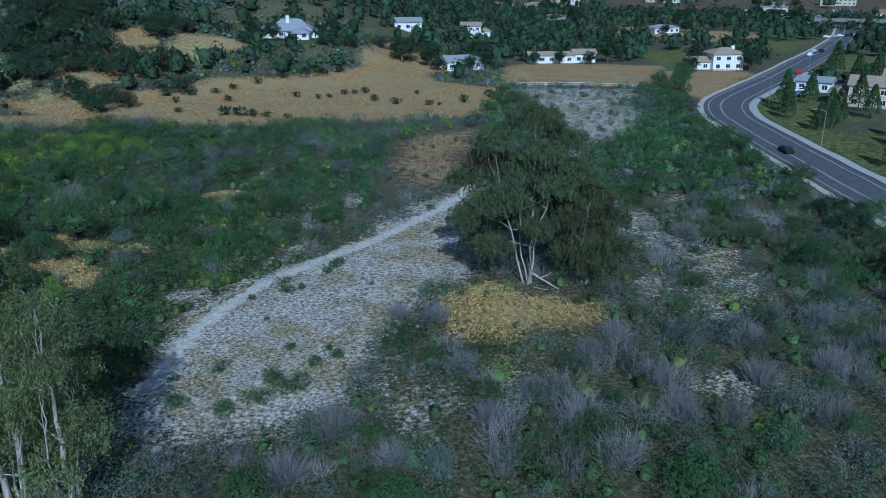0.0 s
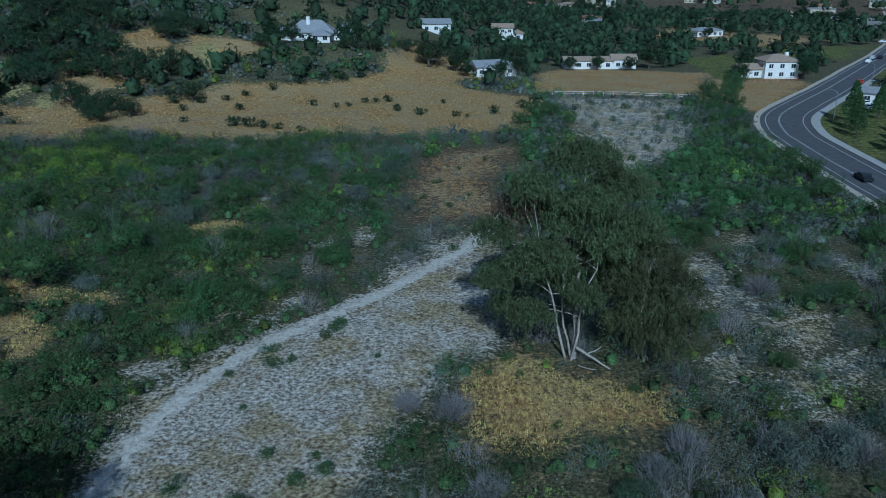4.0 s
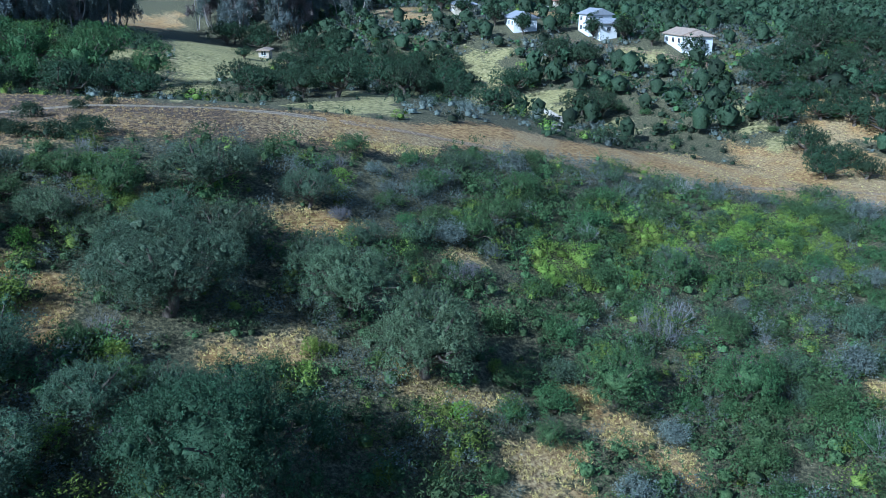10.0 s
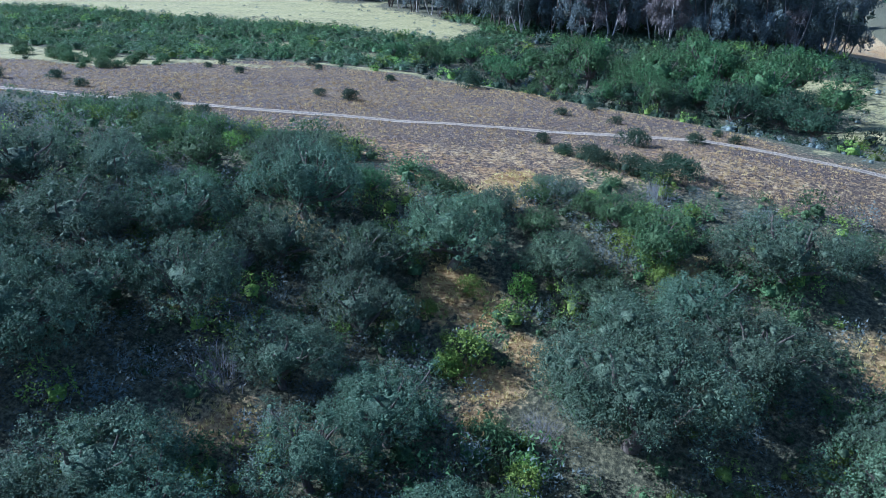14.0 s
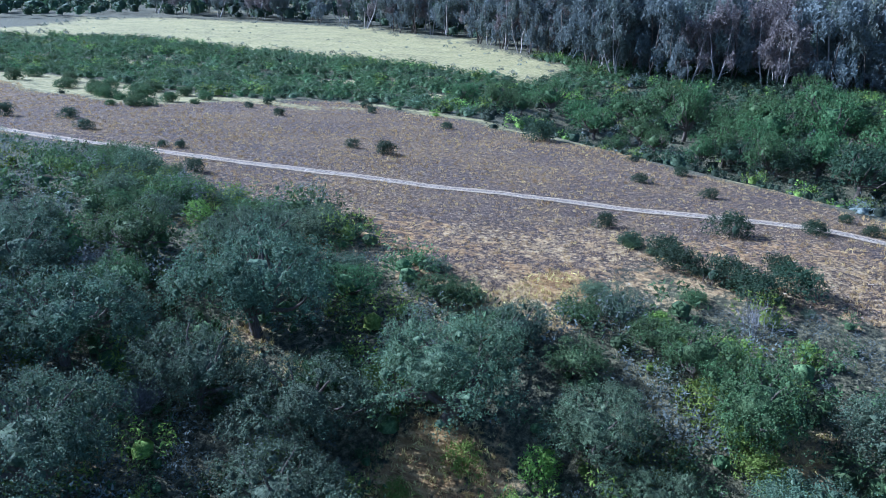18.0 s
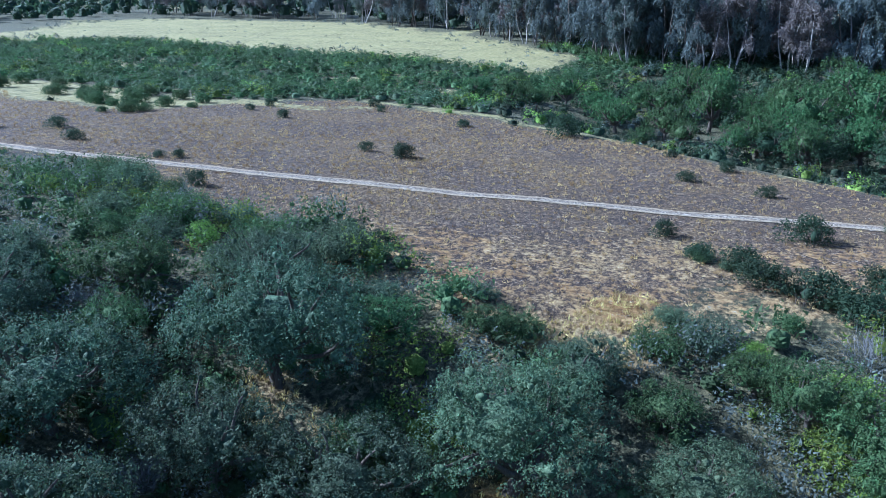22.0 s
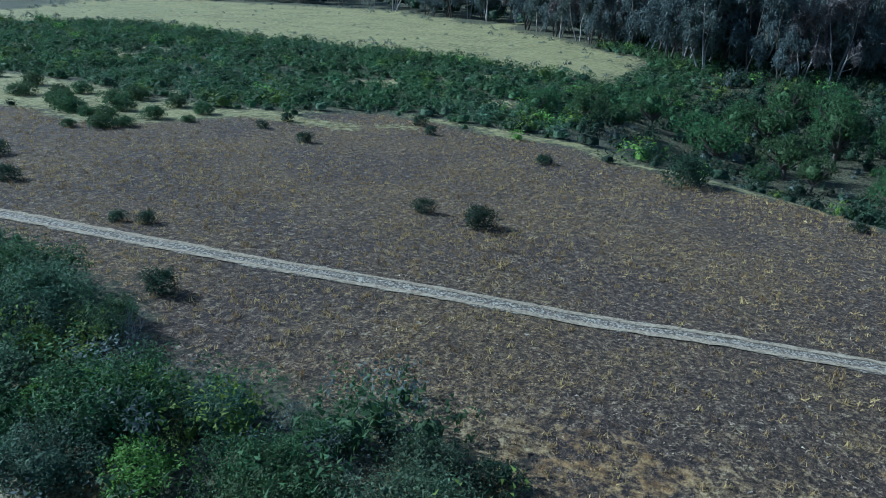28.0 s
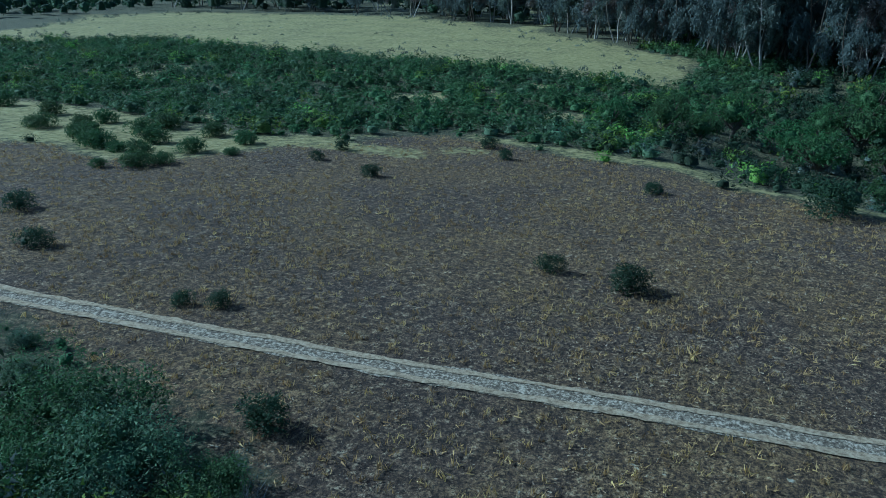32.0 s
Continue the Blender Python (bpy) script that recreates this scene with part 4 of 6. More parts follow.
def mound_tris(rng, k=24, per=6, r=0.85, h=1.0, leaf=0.105, reach=0.20, upright=0.6):
    """A rounded bush of several humps, set all over with short sprigs."""
    humps = np.stack([rng.normal(0, r * 0.36, 5), rng.normal(0, r * 0.36, 5), rng.uniform(0.25, 0.55, 5) * h], -1)
    w = rng.normal(size=(k, 3)) + (0, 0, 0.5)
    w /= np.linalg.norm(w, axis=1)[:, None]
    base = humps[rng.integers(0, 5, k)] + w * (r * 0.52, r * 0.52, h * 0.40) * rng.uniform(0.8, 1.1, (k, 1))
    base[:, 2] = np.maximum(base[:, 2], 0.06)
    way = w + rng.normal(size=(k, 3)) * 0.25 + (0, 0, upright)
    way /= np.linalg.norm(way, axis=1)[:, None]
    return tufts(rng, base, way, per, leaf, reach, 0.36)[0]


R = [np.random.default_rng(100 + i) for i in range(12)]
sage_far = [sage_tris(R[i], 44, size=0.24) for i in range(4)]
heart_near = [heart(R[i], 0, 0, 0.22, 0.36, 0.28, 6, 2, 5, -0.4) for i in range(5)]
heart_far = [heart(R[i + 5], 0, 0, 0.26, 0.52, 0.40, 6, 2, 4, -0.35) for i in range(5)]
mound_near, mound_fine = [mound_tris(R[i + 4], 34, 6, 0.95, 1.0, 0.090, 0.26) for i in range(6)], [mound_tris(R[i + 3], 46, 7, 0.92, 1.05, 0.066, 0.22) for i in range(6)]
mound_far = [mound_tris(R[i + 4], 26, 5, 1.0, 1.0, 0.125, 0.26) for i in range(6)]
mound_distant = [mound_tris(R[i + 1], 13, 5, 1.05, 1.0, 0.175, 0.28) for i in range(6)]
spray_tall = [mound_tris(R[i + 4], 56, 8, 0.90, 1.15, 0.060, 0.40, 1.6) for i in range(6)]
spray_near = [mound_tris(R[i + 2], 38, 6, 0.95, 1.0, 0.076, 0.30, 1.2) for i in range(6)]
brush_near = [brush_tris(R[i + 2], 15, 15) for i in range(6)]
brush_far = [brush_tris(R[i + 2], 11, 9, 1.0, 1.4, 0.17) for i in range(5)]
twig_base = [twig_tris(R[8 + i], 60, 1.1, 1.3, 0.010, 4) for i in range(3)]

ZONES = [("ravine", (-112, 8, -26, 205), 1.45, True), ("valley", (-48, 34, 68, 130), 1.8, True), ("roadside", (8, 128, 70, 260), 1.9, False),
         ("draw", (-215, 28, -108, 225), 2.7, False), ("flat", (-300, -190, -150, 40), 2.2, False), ("rim", (-125, -60, -78, 62), 1.35, True), ("hillside", (-150, 205, 20, 330), 2.6, False), ("far_slope", (-330, 190, -150, 330), 2.5, False), ("field_edge", (-34, 118, 20, 210), 1.9, False), ("grove_edge", (-330, 10, -210, 125), 2.2, False)]
for zi, (zone, box, step, near) in enumerate(ZONES):
    x, y, u = spread(box, step, 40 + zi)
    op = open_ground(x, y)
    for a0, (z0, b0, s0, n0) in enumerate(ZONES[:zi]):
        op = np.maximum(op, (x > b0[0]) & (x < b0[2]) & (y > b0[1]) & (y < b0[3]))
    thick = vnoise(x, y, 9, 60, 3)
    keep = (op + 0.5 * (vnoise(x, y, 4, 61, 2) - 0.5) < 0.42) & (u < (0.85 if zone == "flat" else 0.4 if zone == "valley" else 0.38 if zone == "draw" else 0.85 if zone in ("hillside", "far_slope") else 0.46 if zone == "field_edge" else 0.58) + 0.95 * (thick - 0.3))
    x, y, u, thick = x[keep], y[keep], u[keep], thick[keep]
    r = np.random.default_rng(70 + zi)
    tallest = np.where((zone == "valley") & (y < 84) & (x > -10), 1.35, 1.0)
    sizes = tallest * (0.5 + 1.15 * r.uniform(0, 1, len(x)) ** 2.2) * (step / 1.25) * {"roadside": 1.5, "valley": 1.3, "ravine": 1.36, "flat": 1.05, "draw": 0.62, "hillside": 0.85, "far_slope": 0.85}.get(zone, 1.1)
    sizes = np.clip(sizes * np.where((zone == "rim") & (x < -105), 0.62, 1.0), 0.35, 2.0 if near else 2.3)
    kind = vnoise(x, y, 22, 80, 3) + 0.30 * r.uniform(-1, 1, len(x))
    greenish = {"valley": 0.49, "ravine": 0.52, "roadside": 0.44, "draw": 0.36, "flat": 0.33, "rim": 0.45, "hillside": 0.66, "far_slope": 0.64, "field_edge": 0.55, "grove_edge": 0.3}[zone]
    yellow = ((np.hypot(x + 73, y - 165) < 15) & (r.uniform(0, 1, len(x)) < 0.5)) | (np.hypot(x + 78, y - 142) < 6) | (np.hypot(x + 73, y - 121) < 5) | (r.uniform(0, 1, len(x)) < (0.004 if zone == "valley" else 0.018))
    dead = (r.uniform(0, 1, len(x)) < (0.11 if zone == "valley" else 0.004 if zone == "rim" else 0.018)) & ~yellow & near
    lime = (r.uniform(0, 1, len(x)) < {"ravine": 0.09, "rim": 0.10, "valley": 0.06, "flat": 0.04, "draw": 0.04, "roadside": 0.02}.get(zone, 0.06)) & ~yellow & ~dead
    bush = (kind > greenish) & ~yellow & ~dead & ~lime
    sage = ~bush & ~yellow & ~dead & ~lime
    hb = heart_near if near or zone == "field_edge" else heart_far
    close = near or zone == "field_edge"
    sage_kinds = {"valley": spray_tall + brush_near[:1], "rim": spray_tall}.get(zone, spray_near if close else mound_distant if zone in ("hillside", "far_slope") else mound_far)
    bush_kinds = {"valley": spray_tall + mound_fine, "roadside": mound_near, "rim": mound_fine}.get(zone, mound_near if close else mound_distant if zone in ("hillside", "far_slope") else mound_far)
    # draw and grove_edge scrub takes the dark leaf colour to paint shaded gaps
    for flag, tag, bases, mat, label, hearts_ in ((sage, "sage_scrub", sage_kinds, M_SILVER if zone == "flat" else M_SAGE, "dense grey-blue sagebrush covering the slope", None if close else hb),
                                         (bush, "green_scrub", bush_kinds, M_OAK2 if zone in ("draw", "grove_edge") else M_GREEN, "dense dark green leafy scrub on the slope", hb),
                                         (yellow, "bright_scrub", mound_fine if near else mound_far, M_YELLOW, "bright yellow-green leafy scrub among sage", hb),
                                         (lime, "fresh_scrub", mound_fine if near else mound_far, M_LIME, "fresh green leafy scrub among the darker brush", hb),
                                         (dead, "dead_scrub", twig_base, M_TWIG, "bare grey dead brush among the scrub", None)):
        if flag.sum() > 3:
            scatter(tag, bases, x[flag], y[flag], sizes[flag] * (1.15 if tag != "sage_scrub" else 1.0), mat, label, "shrubs", seed=zi, hearts=hearts_, tall=(0.6, 0.95) if zone == "flat" else (0.8, 1.25))

x, y, u = spread((16, 84, 72, 264), 2.6, 58)
b, g, v, p, lw = cover(x, y)
keep = (v > 0.3) & (u < 0.42) & (dist_to(ROAD[1:12], x, y, False) > 10) & (np.hypot(x - 12, y - 90) > 14)
scatter("pale_brush", brush_far, x[keep], y[keep], 0.7 + 2.4 * u[keep], M_SAGE, "scattered grey-green brush on the pale gravel", "shrubs", seed=58)
x, y, u = spread((-14, 134, 8, 194), 2.2, 59)
keep = (u < 0.22) & (dist_to(PATH_VALLEY, x, y, False) > 3)
scatter("low_brush", brush_far, x[keep], y[keep], 0.4 + 2.6 * u[keep], M_SAGE, "small grey-green brush on bare brown dirt", "shrubs", seed=59)

# ---- single shrubs ----
def shrub_models(kind, count, mat, label, group, build, spread_=(0.9, 1.2)):
    out = []
    for i in range(count):
        v = build(np.random.default_rng(300 + 10 * kind + i))
        t = empty("shrub", Matrix(), label, "shrub", group)
        part("foliage", leafy_mesh("foliage", v, mat, [heart(np.random.default_rng(350 + i), 0, 0, spread_[1] * 0.3, spread_[0] * 0.20, spread_[1] * 0.20, 8, 3, 7, -0.4)]), None, t)
        stems = twig_tris(np.random.default_rng(400 + 10 * kind + i), 14, 0.5, 0.8, 0.02, 1)
        part("stem", as_mesh("stem", stems, M_BARK), None, t)
        out.append(t)
    return out


mesa_shrubs = shrub_models(0, 3, M_OAK2, "low dark green shrub alone in dry grass", "shrubs of the dry field", lambda r: mound_tris(r, 260, 9, 0.95, 0.95, 0.066, 0.20, 0.8))
MESA_SPOTS = [(-135.2, 33.2, 1.82), (-136.5, 28, 1.05), (-122.3, 11.6, 0.87), (-123, 14, 0.87), (-132.5, -11.5, 1.57), (-125.5, -3, 1.57), (-113.5, 23, 1.23), (-161.5, 46, 2.63), (-162, 31.5, 1.4), (-156, 6, 1.4), (-160, -2, 0.87), (-172, 41, 2.27), (-171, 14, 1.23), (-116, 63, 1.05), (-139, 63, 1.23), (-129, -19, 1.57), (-134, 70, 1.05), (-118, 73, 1.75), (-110, 76, 1.4), (-106, 45, 1.05), (-124, 80, 1.57), (-110, 68, 1.75), (-108, 70, 2.1), (-106, 72, 2.1), (-105, 74.5, 2.27), (-107, 78, 1.75), (-112, 66, 1.4), (-166, -3, 1.23), (-176, 10, 1.4), (-152, 60, 1.05), (-146, 66, 1.23), (-131, 82, 1.05), (-127, 84, 1.05)]
place_copies(mesa_shrubs, MESA_SPOTS, rng)
drop_models(mesa_shrubs)

mounds = shrub_models(5, 3, M_GREEN, "wide low mound of grey-green brush on pale grass", "mounded brush", lambda r: mound_tris(r, 320, 8, 1.2, 1.1, 0.09, 0.22, 0.8))
place_copies(mounds, [(-149, -16, 1.5), (-153, -19, 1.65), (-158, -16, 1.5), (-156, -27, 1.72), (-161, -24, 1.65), (-164, -14, 1.5), (-160, -34, 1.8), (-166, -30, 1.65), (-168, -21, 1.5), (-163, -44, 1.8), (-170, -40, 1.72), (-172, -52, 1.8), (-151, -14.5, 1.2), (-168, -62, 1.72), (-176, -66, 1.8), (-154.5, -23, 1.2), (-157.5, -30, 1.5), (-164, -38, 1.6), (-158, -11.5, 0.9), (-170, -30, 1.6), (-147.5, -18.5, 0.9)], rng)
drop_models(mounds)

def crown_shrub(seed, mat, label, group):
    """A broad shrub of rounded lumps set with upright sprigs, on a few short stems."""
    r = np.random.default_rng(seed)
    v, tints, masses, _c = crown(r, 2.2, 1.9, 0.6, 36, 0.26, 10, 0.066, 0.30, -0.2, 1.1, 0.22)
    t = empty("shrub", Matrix(), label, "shrub", group)
    part("foliage", leafy_mesh("foliage", v, mat, masses, tints), None, t)
    part("stem", as_mesh("stem", twig_tris(r, 16, 1.0, 1.3, 0.03, 1), M_BARK), None, t)
    return t


def thicket(poly, count, lo, hi, apart_, seed):
    """Places for shrubs inside a polygon of the plan, off the open ground and kept apart."""
    r, out = np.random.default_rng(seed), []
    px, py = zip(*poly)
    xs_, ys_ = r.uniform(min(px), max(px), count * 40), r.uniform(min(py), max(py), count * 40)
    good = (dist_to(poly, xs_, ys_) < 0) & (open_ground(xs_, ys_) < 0.3)
    for a, b in zip(xs_[good], ys_[good]):
        if len(out) < count and all(math.hypot(a - c, b - d) > apart_ for c, d, _s in out):
            out.append((a, b, r.uniform(lo, hi) ** 1.3 / 2.2))
    return out


def lesser_shrub(seed, mat, label):
    """A rounded shrub a little taller than the scrub round it."""
    r = np.random.default_rng(seed)
    v, tints, masses, _c = crown(r, 2.2, 2.3, 0.8, 26, 0.34, 9, 0.10, 0.36, -0.3, 0.9, 0.24)
    t = empty("bush", Matrix(), label, "bush", "bushes among the scrub")
    part("foliage", leafy_mesh("foliage", v, mat, masses, tints), None, t)
    part("stem", as_mesh("stem", twig_tris(r, 12, 0.9, 1.3, 0.03, 1), M_BARK), None, t)
    return t


lesser = [lesser_shrub(420 + i, m, label) for i, (m, label) in enumerate(((M_GREEN, "rounded dark green bush among the scrub"), (M_SAGE, "rounded grey-blue bush among the scrub"), (M_OAK, "rounded grey-green bush among the scrub"), (M_GREEN, "rounded dark green bush among the scrub"), (M_LUSH, "rounded leafy green bush among the scrub")))]
SLOPE = [(-100, 100), (-84, 100), (-62, 102), (-44, 84), (-30, 62), (-24, 96), (-14, 128), (-12, 180), (-40, 190), (-92, 192), (-104, 150)]
FLAT = [(-18, 44), (62, 44), (70, 126), (30, 128), (26, 100), (30, 80), (4, 66), (-12, 58)]
place_copies(lesser, thicket(SLOPE, 180, 1.15, 2.2, 3.4, 91), rng)
place_copies(lesser, thicket(FLAT, 72, 1.2, 2.1, 3.6, 92), rng)
place_copies(lesser, thicket([(-96, 222), (-40, 270), (-30, 300), (-70, 285), (-160, 240), (-220, 205), (-160, 205)], 44, 1.3, 2.2, 5.0, 93), rng)
drop_models(lesser)
rim_shrubs = [crown_shrub(370 + i, m, label, "shrubs of the rim") for i, (m, label) in enumerate(((M_SILVER, "broad silvery green shrub on the rim of the field"), (M_GREEN, "broad dark green shrub on the rim of the field"), (M_OAK, "broad grey-green shrub on the rim of the field"), (M_GREEN, "broad dark green shrub on the rim of the field")))]
RIM_SPOTS = [(-101.6, 24.5, 2.9), (-102.4, 30.5, 2.9), (-104.3, 34.2, 1.9), (-100.6, 38.8, 2.6), (-101.5, 43.5, 3.0), (-107, 16.4, 2.6), (-109.3, 19, 2.5), (-103.5, 45.4, 1.4), (-97.4, 44.2, 2.3), (-97, 38.2, 1.7), (-100.4, 53.7, 1.2), (-101, 52.2, 1.1), (-101.6, 64.7, 1.6), (-98.8, 64.3, 2.0), (-99.8, 66.5, 2.3), (-111.2, 65.7, 1.0), (-110.1, 67.4, 0.9), (-108, 24.6, 2.1), (-105.2, 22.5, 2.3), (-104.8, 38.2, 1.7), (-105, 42.3, 1.8), (-102, 37.5, 1.9), (-99, 31, 2.6), (-110, 17.6, 3.1), (-108, 21, 3.2), (-109.4, 24.1, 1.4), (-114.8, 9.2, 1.0), (-106.4, 19.5, 2.5), (-112, 12.5, 2.0), (-108, 12, 2.5), (-98, 48.5, 1.9), (-99.5, 27, 2.4), (-96.5, 60, 1.9), (-97.7, 57, 1.6), (-109.4, 68.6, 0.9), (-108.6, 70, 0.6), (-107.4, 71.2, 1.0), (-106.2, 73.4, 0.8), (-107.2, 74, 0.6), (-105, 76, 1.0), (-112.6, 65.2, 0.7), (-110.9, 68.8, 0.6), (-104, 78, 0.8), (-103, 71, 1.2)]
RIM_SPOTS = [(a, b_, r_ / 2.25) for a, b_, r_ in RIM_SPOTS]
place_copies(rim_shrubs, RIM_SPOTS, rng)
drop_models(rim_shrubs)

yellow_shrubs = shrub_models(2, 2, M_YELLOW, "bright yellow-green leafy bush among the oaks", "bright bushes", lambda r: mound_tris(r, 150, 8, 0.95, 1.3, 0.08, 0.2))
place_copies(yellow_shrubs, [(a, b_, 1.35 * k) for a, b_, k in [(-77, 62, 1.2), (-79, 54, 1.0), (-69, 68, 1.1), (-90, 100, 0.9), (-66, 84, 0.9), (-66, 69, 1.0), (-64, 82, 0.8), (-55, 92, 0.9), (-46, 86, 1.2), (-44, 84, 1.2), (-60, 99, 0.8), (-86, 61, 0.9), (-90, 57, 0.9), (-78.6, 63.1, 1.3), (-77.4, 62.2, 1.1), (-92.1, 101.1, 1.1), (-87, 65.7, 1.2), (-81.7, 52.2, 1.0), (-72, 168, 1.6), (-76, 162, 1.5), (-68, 160, 1.5), (-73, 155, 1.6), (-79, 168, 1.5), (-66, 168, 1.4)]], rng)
drop_models(yellow_shrubs)
fresh_shrubs = shrub_models(6, 3, M_LIME, "fresh green rounded bush catching the sun", "fresh green bushes", lambda r: mound_tris(r, 260, 9, 1.3, 1.6, 0.08, 0.2), (1.2, 1.0))
place_copies(fresh_shrubs, [(-97.2, 71.1, 1.2), (-96.9, 74, 1.3), (-95.8, 76.7, 1.2), (-99.5, 69.4, 0.9), (-92.4, 75.3, 1.3), (-99.1, 78, 1.0), (-90.1, 76, 1.2), (-93.3, 72.7, 1.3), (-83.2, 58.7, 0.9), (-70.5, 68.3, 1.0), (-72.6, 67.5, 0.8), (-61.3, 61.2, 1.2), (-62.9, 62.8, 1.1), (-66, 84.6, 0.9), (-71, 116.5, 1.1), (-70.1, 112.8, 1.0), (-63.8, 88.9, 0.9), (-86.8, 116.6, 1.0), (-84.4, 112.5, 0.9), (-76, 128, 1.2), (-80, 134, 1.1), (-70, 130, 1.2), (-66, 140, 1.1), (-58, 112, 1.2), (-104, 31, 1.2), (-105.5, 20, 1.2), (-107.5, 15, 1.0), (-105, 24, 1.2), (-102.5, 29, 1.3), (-100, 34, 1.2), (-109, 10, 0.8), (-105, 15, 1.2), (-48, 76, 1.1), (-52, 82, 1.0)], rng)
drop_models(fresh_shrubs)

dead_shrubs = []
for i in range(4):
    t = empty("dead_shrub", Matrix(), "tall bare grey shrub of forking dead stems", "shrub", "dead shrubs")
    r = np.random.default_rng(500 + i)
    part("stem", as_mesh("stem", twig_tris(r, 170, 1.9, 2.4, 0.026, 5), M_TWIG), None, t)
    dead_shrubs.append(t)
DEAD_SPOTS = [(35, 110, 1.4), (-1, 81, 1.2), (-5, 82, 1.0), (18, 76, 1.3), (15, 73, 1.1), (12, 60, 1.4), (25, 60, 1.2), (-9, 58, 1.3), (-4, 54, 1.2), (30, 67, 1.1), (4, 60, 1.2), (41, 80, 1.2), (38, 70, 1.3), (21, 62, 1.1), (5, 54, 1.2), (2, 70, 0.9), (45, 74, 1.2), (34, 60, 1.2), (14, 54, 1.3), (-12, 52, 1.1), (20, 68, 1.0), (32, 76, 1.0), (48, 66, 1.2), (8, 65, 0.9), (-74, 107, 0.9), (-85, 97, 0.9), (-60, 66, 0.8), (-82, 44, 0.8)]
place_copies(dead_shrubs, DEAD_SPOTS, rng)
drop_models(dead_shrubs)

valley_shrubs = shrub_models(3, 3, M_GREEN, "green rounded bush on the gravelly flat", "bushes of the flat", lambda r: np.vstack([mound_tris(r, 150, 8, 1.1, 1.25, 0.075, 0.22, 0.9), brush_tris(r, 16, 12, 1.15, 1.5, 0.085)]))
place_copies(valley_shrubs, [(-13, 71, 1.0), (-11, 73, 0.8), (-17, 64, 1.1), (-20, 62, 1.0), (-14, 98, 0.9), (-20, 93, 0.9), (-23, 88, 0.7), (2, 72, 1.0), (-5, 74, 0.8), (16, 86.5, 0.8), (5.5, 89, 0.6), (8, 80, 0.5), (35, 104, 1.0), (48, 92, 1.2), (44, 86, 1.2), (27, 72, 1.0), (4, 92, 0.8), (1, 68, 0.9), (-2, 124, 0.8), (-8, 120, 0.9), (-12, 113, 0.8), (24, 80, 0.8), (55, 80, 1.4), (60, 98, 1.5), (52, 104, 1.4), (46, 110, 1.2), (-26, 68, 0.6), (-20, 82, 0.4), (-9, 92, 0.4), (-15, 96.5, 0.7), (-13.5, 99.5, 0.9), (-17.5, 91, 0.6), (-19, 90, 0.9), (-16, 75, 0.7), (-12, 75, 0.6), (-22, 70, 0.9), (-24, 63, 1.0), (-16, 68, 1.3), (-14, 66, 1.4), (-3, 145, 0.8), (0, 152, 0.6), (-6, 160, 0.9), (-2, 170, 0.7), (3, 178, 0.8), (-8, 150, 0.7), (33, 180, 1.0), (38, 190, 0.9), (30, 196, 1.1), (44, 210, 1.2), (36, 222, 1.1), (48, 226, 1.0), (30, 214, 1.0), (42, 240, 1.2), (52, 244, 1.3), (34, 246, 1.2), (28, 172, 1.2), (26, 184, 1.0), (37, 204, 0.8), (46, 198, 1.0), (53, 232, 0.9)], rng)
drop_models(valley_shrubs)
field_shrubs = shrub_models(4, 3, M_OAK2, "dark rounded bush in the golden field", "bushes of the golden field", lambda r: mound_tris(r, 60, 7, 1.1, 1.3, 0.17, 0.25), (1.1, 1.4))
place_copies(field_shrubs, [(-20, 233, 1.5), (-13, 228, 1.5), (-4, 226, 1.1), (-1, 225, 0.8), (-57, 210, 1.7), (-54, 209, 1.9), (-50, 208, 1.8), (-46, 207, 1.2), (-44, 240, 1.4), (-37, 238, 1.0), (-34, 240, 1.0), (-30, 246, 1.3), (-27, 247, 1.2), (-24, 248, 1.3), (-62, 232, 1.3), (-8, 246, 1.0), (14, 240, 1.7), (18, 246, 1.8), (6, 231, 1.5), (-40, 205, 1.0), (-71, 214, 1.0), (-76, 228, 1.4), (-80, 234, 1.6), (-74, 236, 1.4), (-68, 240, 1.5), (-84, 240, 1.8), (-64, 246, 1.5), (-58, 254, 1.6), (-52, 262, 1.7), (-46, 270, 1.8), (-40, 272, 1.6), (-36, 278, 1.8)], rng)
drop_models(field_shrubs)

# ---- dry grass, thatch and stones ----
blade = [leaf_tris(np.random.default_rng(600 + i), np.random.default_rng(610 + i).normal(size=(9, 3)) * (0.16, 0.16, 0.02) + (0, 0, 0.13), 0.17, 0.13, 0, np.tile((0.0, 0.0, 1.0), (9, 1)), 1.6) for i in range(4)]
x, y, u = spread((-185, -60, -92, 120), 0.7, 90)
b, g, v, p, lw = cover(x, y)
nz = vnoise(x, y, 12, 91, 3)
keep = (np.maximum(b, g) > 0.5) & (dist_to(TRACK_MESA, x, y, False) > 1.3) & (u < 0.25 + 0.8 * nz)
scatter("dry_grass", blade, x[keep], y[keep], 0.6 + u[keep], M_STRAW, "thin straw-coloured dry grass tufts on brown soil", "grass", seed=91)
chip = [leaf_tris(np.random.default_rng(620 + i), np.random.default_rng(630 + i).normal(size=(4, 3)) * (0.24, 0.24, 0.01) + (0, 0, 0.06), 0.15, 0.27, 0, np.random.default_rng(640 + i).normal(size=(4, 3)) * (1, 1, 0.1), 3.0) for i in range(5)]
x, y, u = spread((-165, -30, -95, 95), 0.42, 92)
b, g, v, p, lw = cover(x, y)
nz = vnoise(x, y, 7, 93, 3)
